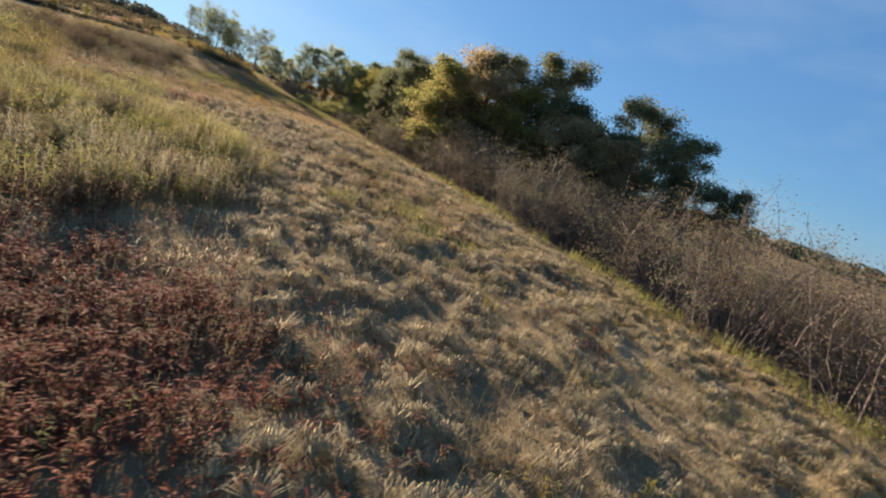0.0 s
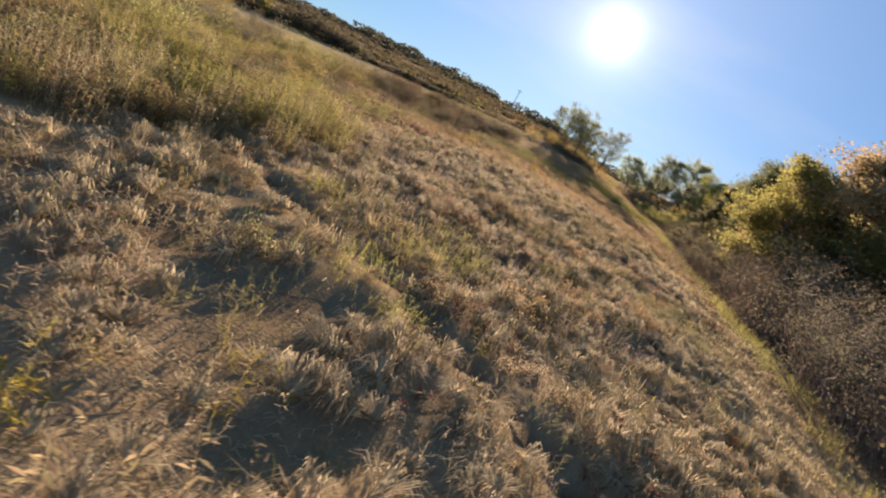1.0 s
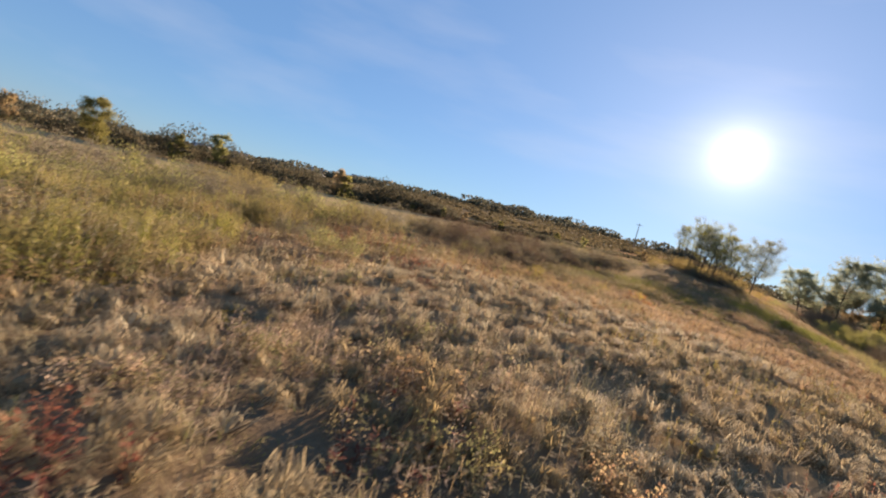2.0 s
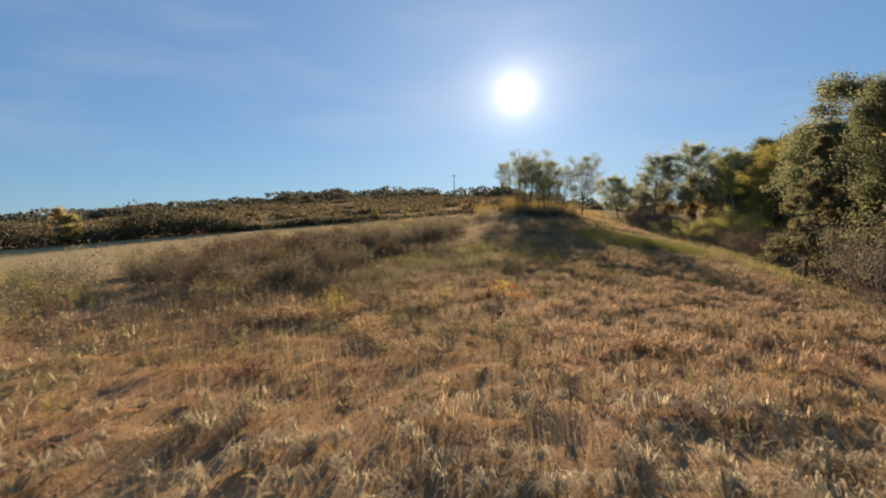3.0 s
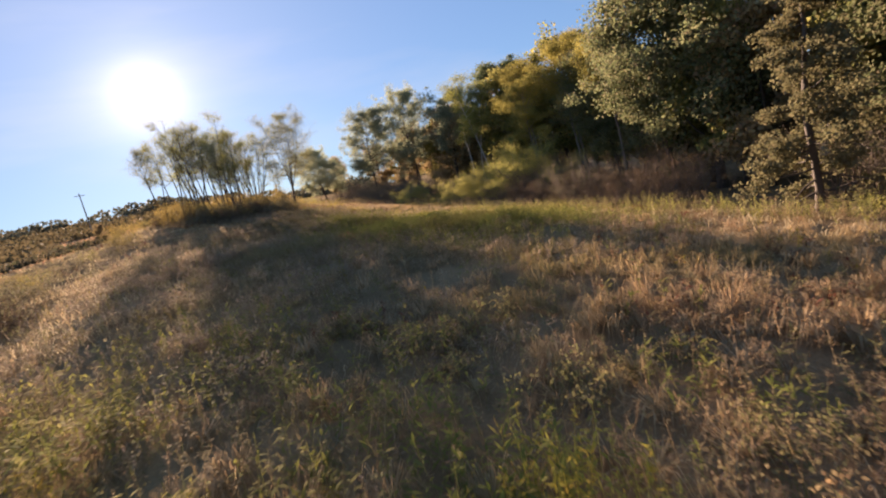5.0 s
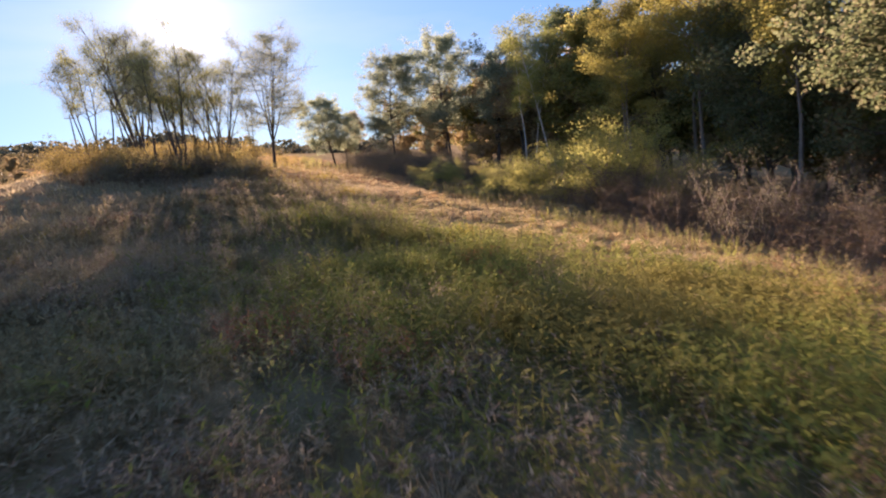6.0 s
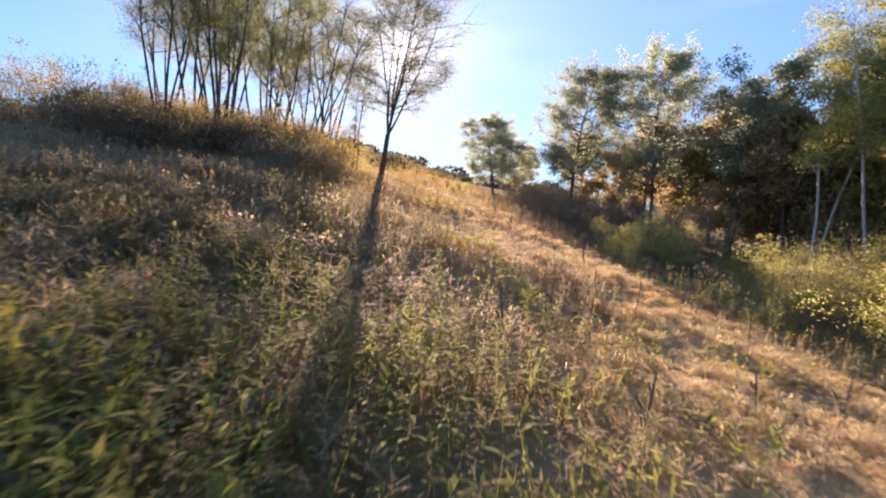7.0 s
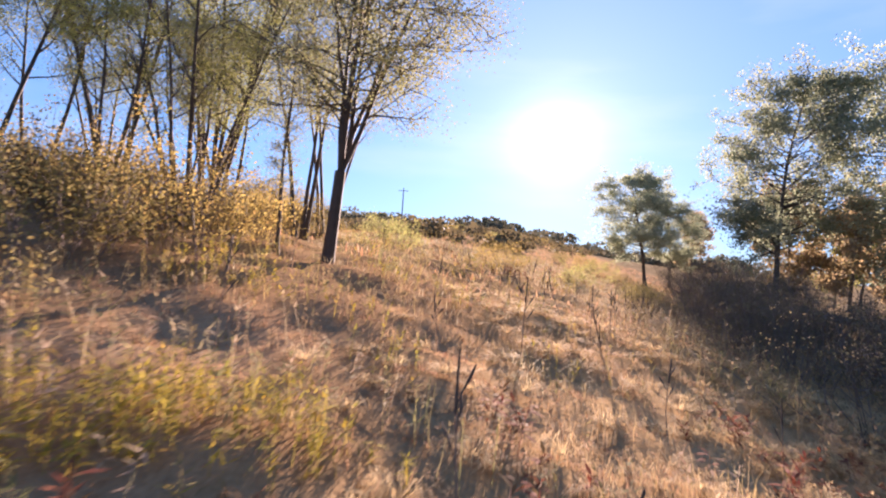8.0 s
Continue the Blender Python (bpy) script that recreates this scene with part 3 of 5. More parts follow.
leafy_stems("green_weeds", clusters(1150, 8, 0.32, lambda x, y: np.clip(green_zone(x, y) * (0.3 + rough(x, y, 0.5, 17)), 0, 1)), GREEN_WEED, (0.3, 0.7), 11, 0.05, "leafy green autumn weeds crowded on the slope")
leafy_stems("grey_green_weeds", clusters(330, 10, 0.26, lambda x, y: leafy_zone(x, y) * (0.3 + 0.7 * rough(x, y, 0.7, 19, 0.4, 0.6)), close=12), DULL_GREEN, (0.3, 0.6), 14, 0.036, "leafy grey-green weeds among rust-brown ones")
leafy_stems("bramble_weeds", clusters(720, 10, 0.28, lambda x, y: np.clip(blob(5, 60, 4.5, 7)(x, y) + blob(3, 50, 4.5, 5)(x, y), 0, 1) * (0.2 + 0.8 * rough(x, y, 0.6, 91, 0.42, 0.58)), close=16), BRAMBLE_LEAF, (0.25, 0.6), 14, 0.04, "dark mauve and olive brambles low on the slope")


def tuft_patch(name, spots, material, height, leaf, label):
    """Small crowded patches of one weed at the given places: x, y, radius, plants."""
    p = np.concatenate([np.array([x, y]) + rng.normal(0, r * 0.6, (n, 2)) for x, y, r, n in spots])
    return leafy_stems(name, p, material, height, 14, leaf, label)


tuft_patch("yellow_green_weeds", ((9.9, 17.8, 0.9, 90), (9.3, 15.8, 0.7, 60), (9.5, 16.4, 0.5, 50), (10.3, 17.1, 0.4, 30), (8.9, 14.1, 0.6, 60), (9.9, 13.1, 0.5, 40), (12.2, 20.0, 0.5, 30), (6.6, 17.0, 0.6, 50), (15.0, 56.4, 0.6, 120), (19.0, 57.0, 0.8, 80), (12.6, 58.9, 0.5, 60)), YELLOW_GREEN, (0.25, 0.5), 0.027, "bright yellow-green weeds in small crowded patches")
tuft_patch("golden_spikes", ((12.4, 59.0, 0.5, 45), (21.6, 81.3, 0.45, 60), (20.5, 78.3, 0.5, 50), (17.2, 79.0, 0.4, 25), (18.2, 84.3, 0.4, 25), (8.4, 48.2, 0.4, 30), (4.8, 47.2, 0.5, 60), (2.6, 18.6, 0.6, 50)), YELLOW_WEED, (0.3, 0.75), 0.038, "golden-yellow flowering weeds in upright spikes")
tuft_patch("low_yellow_weeds", ((20.7, 96.1, 0.45, 90), (20.2, 95.6, 0.4, 70), (21.4, 96.4, 0.4, 40), (20.7, 90.6, 0.4, 90), (21.3, 91.0, 0.3, 50), (19.9, 90.2, 0.4, 40)), YELLOW_WEED, (0.14, 0.4), 0.034, "low yellow weeds in soft patches on the rust-coloured slope")
# the patch at (20.4, 78.1) partly stands in for a red lens-flare spot
tuft_patch("red_weeds", ((20.4, 78.1, 0.4, 160), (19.8, 75.8, 0.4, 60), (15.9, 74.8, 0.5, 80), (17.0, 73.6, 0.4, 30), (8.6, 20.5, 0.6, 16), (3.9, 35.4, 1.6, 110), (-6.0, 43.0, 4.0, 260), (-2.0, 39.0, 2.5, 140), (15.9, 26.8, 1.0, 50), (10.9, 50.0, 0.3, 20)), RED_WEED, (0.25, 0.6), 0.038, "red-leaved autumn weeds in low patches, one partly standing in for lens flare")
leafy_stems("yellow_weeds", clusters(330, 10, 0.26, lambda x, y: 0.2 + 0.7 * rough(x, y, 0.3, 21, 0.5, 0.65) + 0.5 * blob(21, 79, 2.5, 4)(x, y) + 0.6 * blob(5, 47, 4, 6)(x, y) + 1.0 * blob(20.8, 91.3, 1.6, 2)(x, y)), YELLOW_WEED, (0.2, 0.5), 12, 0.04, "yellow-green weeds in scattered patches")
leafy_stems("olive_weeds", clusters(900, 9, 0.35, lambda x, y: 0.15 + rough(x, y, 0.25, 23, 0.5, 0.65) + 2.0 * blob(18.7, 91, 3.5, 4)(x, y) + 0.25 * blob(5, 50, 5, 9)(x, y) + 0.6 * blob(13, 16, 6, 8)(x, y), close=12), DULL_GREEN, (0.2, 0.5), 12, 0.04, "dull green weeds in clumps through the grass")
leafy_stems("brown_weeds", clusters(900, 8, 0.35, lambda x, y: (0.1 + rough(x, y, 0.3, 25, 0.45, 0.6) * (0.5 + 0.5 * (x < 8)) * (1 - 0.7 * green_zone(x, y)) + 0.9 * brown_zone(x, y)) * np.where(y > 72, 0.25, 1.0), close=13), BROWN_WEED, (0.25, 0.55), 10, 0.032, "withered brown weed stalks with seed heads", 0.5)
leafy_stems("rust_weeds", clusters(950, 7, 0.3, lambda x, y: rust_zone(x, y) * (y < 68) * (0.2 + 0.8 * rough(x, y, 0.45, 41, 0.4, 0.6))), RUST_WEED, (0.24, 0.55), 10, 0.036, "rust-brown dry weeds crowded on the slope", 0.3)
leafy_stems("low_rust_weeds", clusters(1100, 7, 0.3, lambda x, y: np.maximum(rust_zone(x, y), 0.7 * knoll_zone(x, y)) * (y > 82) * np.clip((y - 91) / 4, 0.12, 1) * (0.35 + 0.65 * rough(x, y, 0.45, 43, 0.4, 0.6))), RUST_WEED, (0.07, 0.2), 12, 0.026, "low rust-brown dry weeds on the slope", 0.3)
leafy_stems("mauve_weeds", clusters(1300, 9, 0.33, lambda x, y: np.clip(blob(14.3, 74.5, 5.2, 8)(x, y) + blob(16.5, 86, 4.5, 6)(x, y) + 0.8 * blob(11, 90, 5, 7)(x, y) + blob(18.3, 91, 4, 4.5)(x, y) + 0.6 * brown_zone(x, y), 0, 1) * (1 - 0.8 * green_zone(x, y)) * (0.4 + 0.6 * rough(x, y, 0.4, 71, 0.4, 0.6)), close=12), MAUVE_WEED, (0.2, 0.5), 11, 0.04, "mauve-brown withered weeds on the slope")
leafy_stems("shade_weeds", clusters(1650, 10, 0.34, lambda x, y: np.clip(1.2 * blob(13.2, 77, 4.5, 8)(x, y) + 0.8 * blob(17, 87, 3.6, 5)(x, y), 0, 1) * (1 - 0.7 * green_zone(x, y)) * (0.35 + 0.65 * rough(x, y, 0.5, 73, 0.4, 0.6)), close=14), MAUVE_WEED, (0.16, 0.42), 14, 0.045, "mauve-brown weeds crowded low in the shade of the knoll")
leafy_stems("shade_green_weeds", clusters(420, 10, 0.34, lambda x, y: np.clip(blob(17.5, 88, 3.2, 4.5)(x, y) + 0.5 * blob(13, 80, 4, 6)(x, y), 0, 1) * (0.2 + 0.8 * rough(x, y, 0.5, 75, 0.42, 0.58)), close=14), DULL_GREEN, (0.16, 0.45), 14, 0.045, "dull green weeds crowded low in the shade of the knoll")
# the small blob at (14.3, 55.2) draws the yellow-green clump's shadow as dark weeds
leafy_stems("dark_weeds", clusters(1350, 8, 0.32, lambda x, y: np.clip(blob(14.3, 73, 4.8, 7)(x, y) + 0.9 * blob(9.5, 46, 1.6, 3)(x, y) + 0.8 * blob(14.3, 55.2, 0.9, 0.7)(x, y) + 0.6 * rough(x, y, 0.45, 63, 0.48, 0.6) * blob(14, 47, 9, 10)(x, y) + 0.9 * blob(3, 55, 5, 8)(x, y) + 0.7 * rough(x, y, 0.4, 61, 0.52, 0.65) * (y < 60), 0, 1), close=10), BROWN_WEED, (0.25, 0.55), 10, 0.036, "dark brown and mauve autumn weeds, one small patch standing in for a shadow", 0.2)
leafy_stems("fringe_weeds", clusters(300, 9, 0.35, lambda x, y: np.exp(-((x - wood_edge(y) + 1.0) / 0.8) ** 2) * np.where(y < 46, 1, 0.5) * (y < 92) * (0.2 + 0.8 * rough(x, y, 0.3, 81)), close=30), LIME_LEAF, (0.25, 0.7), 20, 0.04, "pale yellow-green weeds fringing the wood")
leafy_stems("tan_fringe", clusters(330, 9, 0.35, lambda x, y: np.exp(-((x - wood_edge(y) + 1.0) / 1.1) ** 2) * np.where(y > 91, 1, 0.6) * (y > 46), close=30), BROWN_WEED, (0.25, 0.8), 16, 0.045, "tan dry weeds fringing the wood")
leafy_stems("red_brambles", clusters(560, 9, 0.33, lambda x, y: np.clip(blob(-0.2, 7, 2.3, 2.6)(x, y) * (0.25 + 0.75 * rough(x, y, 0.8, 83, 0.4, 0.58)) + 0.4 * blob(-3, 12, 3)(x, y) + 0.015 * rough(x, y, 0.3, 31, 0.6, 0.7), 0, 1), close=14), RED_LEAF, (0.12, 0.42), 16, 0.05, "dull red bramble leaves in a low tangle")
leafy_stems("tall_weeds", clusters(560, 13, 0.2, lambda x, y: stand_zone(x, y) * np.clip((y - 17.5) / 3, 0.22, 1) * np.where(x > -7, 1.0, 0.3) * (0.15 + 0.85 * rough(x, y, 0.6, 35, 0.4, 0.55)), close=18), STAND_WEED, (0.45, 1.1), 18, 0.06, "tall yellow-green weeds in a dense stand", 0.3)
leafy_stems("olive_stand_weeds", clusters(300, 10, 0.24, lambda x, y: stand_zone(x, y) * np.where(x > -7, 1.0, 0.3) * (0.15 + 0.85 * rough(x, y, 0.5, 39, 0.42, 0.56)), close=18), DULL_GREEN, (0.35, 0.85), 18, 0.06, "dull green and brown weeds among the taller ones")
leafy_stems("brown_stand_weeds", clusters(460, 9, 0.24, lambda x, y: stand_zone(x, y) * np.where(x > -7, 1.0, 0.3) * (0.15 + 0.85 * rough(x, y, 0.55, 46, 0.42, 0.56)), close=18), RUST_WEED, (0.35, 0.9), 16, 0.05, "rust-brown weeds among the taller ones")
leafy_stems("pale_flower_weeds", clusters(380, 8, 0.2, lambda x, y: stand_zone(x, y) * np.maximum(blob(1.0, 17.5, 5.5, 4.0)(x, y), 0.3) * (0.2 + 0.8 * rough(x, y, 0.6, 37, 0.42, 0.58)), close=18), PALE_HEAD, (0.7, 1.15), 16, 0.04, "tall dry weeds with pale tan flower heads")
leafy_stems("upper_weeds", clusters(680, 8, 0.4, lambda x, y: np.clip(blob(-12, 38, 11, 17)(x, y) + 0.3 * blob(2, 58, 4, 10)(x, y) + 0.7 * blob(0, 82, 6, 14)(x, y), 0, 1) * (0.25 + 0.75 * rough(x, y, 0.35, 51, 0.4, 0.55)), close=60, far=0.5), BROWN_WEED, (0.4, 0.9), 15, 0.06, "tall olive-brown weeds on the upper meadow")
leafy_stems("gold_weeds", clusters(420, 9, 0.35, lambda x, y: np.clip(0.12 * blob(12, 99, 8, 6)(x, y) + blob(19.4, 100.5, 2.2, 3.5)(x, y) + blob(20, 104, 3, 6)(x, y) + 0.5 * (y > 108) * (x < 29), 0, 1), close=14, **beyond), GOLD_LEAF, (0.35, 0.85), 16, 0.045, "golden weeds round the foot of the clump")


# ---- trees and shrubs ----
def tube(path, radii, sides=5):
    path = np.asarray(path)
    k = len(path)
    t = np.gradient(path, axis=0)
    t /= np.linalg.norm(t, axis=1)[:, None] + 1e-9
    ref = np.array([0.3, 0.9, 0.1]) if abs(t[0][2]) > 0.5 else np.array([0, 0, 1.0])
    a = np.cross(t, ref)
    a /= np.linalg.norm(a, axis=1)[:, None] + 1e-9
    b = np.cross(t, a)
    th = np.arange(sides) * 2 * np.pi / sides
    V = path[:, None] + (a[:, None] * np.cos(th)[None, :, None] + b[:, None] * np.sin(th)[None, :, None]) * np.asarray(radii)[:, None, None]
    i = np.arange(k - 1)[:, None] * sides
    j = np.arange(sides)[None]
    F = np.stack([i + j, i + (j + 1) % sides, i + sides + (j + 1) % sides, i + sides + j], -1).reshape(-1, 4)
    return V.reshape(-1, 3), F


def wood_mesh(name, tubes, material):
    V, F, o = [], [], 0
    for v, f in tubes:
        V.append(v)
        F.append(f + o)
        o += len(v)
    return mesh_from(name, np.concatenate(V), [np.concatenate(F)], material, True)


def leaf_mesh(name, centres, size, material, r, flat=0.0, long=1.5):
    """Small folded leaves (or tufts of needles) round the given places."""
    n = len(centres)
    d = r.normal(0, 1, (n, 3))
    d[:, 2] *= 1 - flat
    d /= np.linalg.norm(d, axis=1)[:, None]
    e = np.cross(d, r.normal(0, 1, (n, 3)))
    e /= np.linalg.norm(e, axis=1)[:, None] + 1e-9
    f = np.cross(d, e)
    s = size * r.uniform(0.6, 1.5, n)[:, None]
    V = np.stack([centres - d * s * long / 2, centres + e * s / 2 + f * s * 0.2, centres + d * s * long / 2, centres - e * s / 2 + f * s * 0.2], 1).reshape(-1, 3)
    return mesh_from(name, V, [np.arange(len(V)).reshape(-1, 4)], material)


def bent(p, d, length, r, steps=5, wander=0.12, lift=0.0):
    """A branch's line from p towards d."""
    pts = [np.array(p, float)]
    d = np.array(d, float)
    for _ in range(steps):
        d = d + r.normal(0, wander, 3) + np.array([0, 0, lift])
        d /= np.linalg.norm(d)
        pts.append(pts[-1] + d * length / steps)
    return np.array(pts)


def along(path, t):
    s = t * (len(path) - 1)
    i = min(int(s), len(path) - 2)
    return path[i] + (path[i + 1] - path[i]) * (s - i), path[i + 1] - path[i]


def tufted(tips, leaves, puff, r):
    """Places of leaves in uneven tufts round the twig ends, with gaps between the tufts."""
    w = r.gamma(2.2, 1.0, len(tips))
    i = r.choice(len(tips), leaves, p=w / w.sum())
    u = r.normal(0, 1, (leaves, 3))
    u /= np.linalg.norm(u, axis=1)[:, None]
    u *= (r.random(leaves) ** 0.45 * 1.25 * puff * (0.55 + 0.75 * r.random(len(tips)))[i])[:, None]
    return tips[i] + u * np.array([1.15, 1.15, 0.7])


def make_tree(name, seed, height, crown_from, spread_r, leaves, leaf_size, leaf_mat, bark_mat, stems=1, trunk_r=0.16, limbs=16, rise=0.5, profile="round", twigs=4, puff=0.45, flat=0.0, splay=0.12, lean=0.0, per_twig_wood=True, fork=0.0):
    """A tree with trunk, limbs and a crown of leaves, standing at the origin."""
    r = np.random.default_rng(seed)
    tree = new(name)
    trunks, limbs_t, tips = [], [], []
    if fork:
        butt = bent((0, 0, -0.25), (lean, 0.02, 1), fork + 0.25, r, 4, 0.03)
        trunks.append(tube(butt, trunk_r * np.array([1.4, 1.0, 0.92, 0.86, 0.84]), 8))
    for s in range(stems):
        a = 2 * np.pi * s / stems + r.uniform(-0.5, 0.5)
        out = splay * (1 if stems > 1 else 0.2)
        d = np.array([np.cos(a) * out + lean, np.sin(a) * out, 1.0])
        h = height * (r.uniform(0.78, 1.0) if stems > 1 else 1.0)
        start = np.array([np.cos(a), np.sin(a), 0]) * (0.14 if stems > 1 else 0)
        path = bent(start - np.array([0, 0, 0.25]), d / np.linalg.norm(d), h * 0.97, r, 9, 0.05)
        rad = trunk_r * (0.75 if stems > 1 else 1) * np.linspace(1, 0.12, len(path)) ** 0.85
        if fork:
            path = bent(butt[-1] - np.array([0, 0, 0.08]), (np.cos(a) * splay + lean, np.sin(a) * splay, 1.0), h - fork, r, 8, 0.06, 0.03)
            rad = trunk_r * 0.42 * np.linspace(1, 0.1, len(path))
            limbs_t.append(tube(path, rad, 6))
        else:
            rad[0] *= 1.5
            trunks.append(tube(path, rad, 7))
        for i in range(limbs):
            t = crown_from + (1 - crown_from) * (i + r.random()) / limbs
            p, dirn = along(path, min(t, 0.99))
            u = (t - crown_from) / (1 - crown_from)
            reach = {"round": np.sqrt(max(0.05, 1 - (2 * u - 0.85) ** 2 / 1.5)), "cone": 1.05 - 0.95 * u, "vase": 0.45 + 0.55 * u if u < 0.8 else 0.9 - 1.2 * (u - 0.8), "flat": 0.5 + 0.6 * np.sin(u * 2.6)}[profile]
            L = spread_r * reach * r.uniform(0.7, 1.15)
            a2 = r.uniform(0, 2 * np.pi)
            el = rise + r.normal(0, 0.15)
            dd = np.array([np.cos(a2) * np.cos(el), np.sin(a2) * np.cos(el), np.sin(el)])
            limb = bent(p, dd, L, r, 5, 0.13, 0.05 * rise)
            r0 = max(0.01, trunk_r * (0.17 if fork else 0.32) * (1 - 0.6 * u))
            limbs_t.append(tube(limb, np.linspace(r0, 0.006, len(limb)), 4))
            for _ in range(twigs):
                q, qd = along(limb, r.uniform(0.35, 1.0))
                td = qd / np.linalg.norm(qd) + r.normal(0, 0.6, 3)
                td /= np.linalg.norm(td)
                tw = bent(q, td, L * r.uniform(0.2, 0.45), r, 2, 0.2)
                if per_twig_wood:
                    limbs_t.append(tube(tw, np.linspace(0.010, 0.004, 3), 3))
                tips += [tw[1], tw[2]]
            tips += [limb[-1], limb[-2]]
        tips.append(path[-1])
    for t in trunks:
        part("trunk", wood_mesh(name + "_trunk", [t], bark_mat), tree)
    tagged(part("branchwork", wood_mesh(name + "_branchwork", limbs_t, bark_mat), tree), kind="stuff")
    tips = np.array(tips)
    c = tufted(tips, leaves, puff, r)
    c = c[c[:, 2] > 0.15]
    tagged(part("crown", leaf_mesh(name + "_crown", c, leaf_size, leaf_mat, r, flat), tree), kind="stuff")
    return tree


def make_shrub(name, seed, height, wide, stems, leaves, leaf_size, leaf_mat, wood=TWIG, puff=0.25, thick=0.018, fork=4):
    """A many-stemmed bush at the origin."""
    r = np.random.default_rng(seed)
    bush = new(name)
    tubes, tips = [], []
    for _ in range(stems):
        a = r.uniform(0, 2 * np.pi)
        foot = np.array([np.cos(a), np.sin(a), 0]) * wide * 0.45 * np.sqrt(r.random()) - np.array([0, 0, 0.15])
        d = np.array([np.cos(a) * 0.45, np.sin(a) * 0.45, 1.0]) + r.normal(0, 0.2, 3)
        stem = bent(foot, d / np.linalg.norm(d), height * r.uniform(0.6, 1.0), r, 5, 0.16)
        tubes.append(tube(stem, np.linspace(thick, thick * 0.25, 6), 3))
        for _ in range(fork):
            q, qd = along(stem, r.uniform(0.25, 0.95))
            td = qd / np.linalg.norm(qd) * 0.8 + r.normal(0, 0.6, 3)
            td /= np.linalg.norm(td)
            tw = bent(q, td, height * r.uniform(0.2, 0.4), r, 3, 0.22)
            tubes.append(tube(tw, np.linspace(thick * 0.45, 0.004, 4), 3))
            tips += [tw[1], tw[2], tw[3]]
        tips.append(stem[-1])
    tagged(part("stemwork", wood_mesh(name + "_stemwork", tubes, wood), bush), kind="stuff")
    if leaves:
        tips = np.array(tips)
        c = tufted(tips, leaves, puff, r)
        c = c[c[:, 2] > 0.05]
        tagged(part("leafage", leaf_mesh(name + "_leafage", c, leaf_size, leaf_mat, r), bush), kind="stuff")
    return bush


def stand(ob, x, y, turn=0.0, size=1.0, tall=None, sink=0.0):
    m = Matrix.LocRotScale((x, y, float(ground_z(x, y)) - sink), Euler((0, 0, turn)), (size, size, tall or size))
    ob.matrix_basis = m
    return ob


used = {}


def plant(kind, x, y, turn=0.0, size=1.0, tall=None, label="", category="tree", group="", sink=0.05):
    """Stands the kind's first tree, or a copy of it, on the ground."""
    src = KINDS[kind]
    tall = tall or size
    m = Matrix.LocRotScale((x, y, float(ground_z(x, y)) - sink), Euler((0, 0, turn)), (size, size, tall))
    if used.get(kind):
        src.matrix_basis, keep = Matrix.Identity(4), src.matrix_basis.copy()
        ob = copy_thing(src, m)
        src.matrix_basis = keep
    else:
        used[kind] = ob = src
        ob.matrix_basis = m
    return tagged(ob, label, category, group)


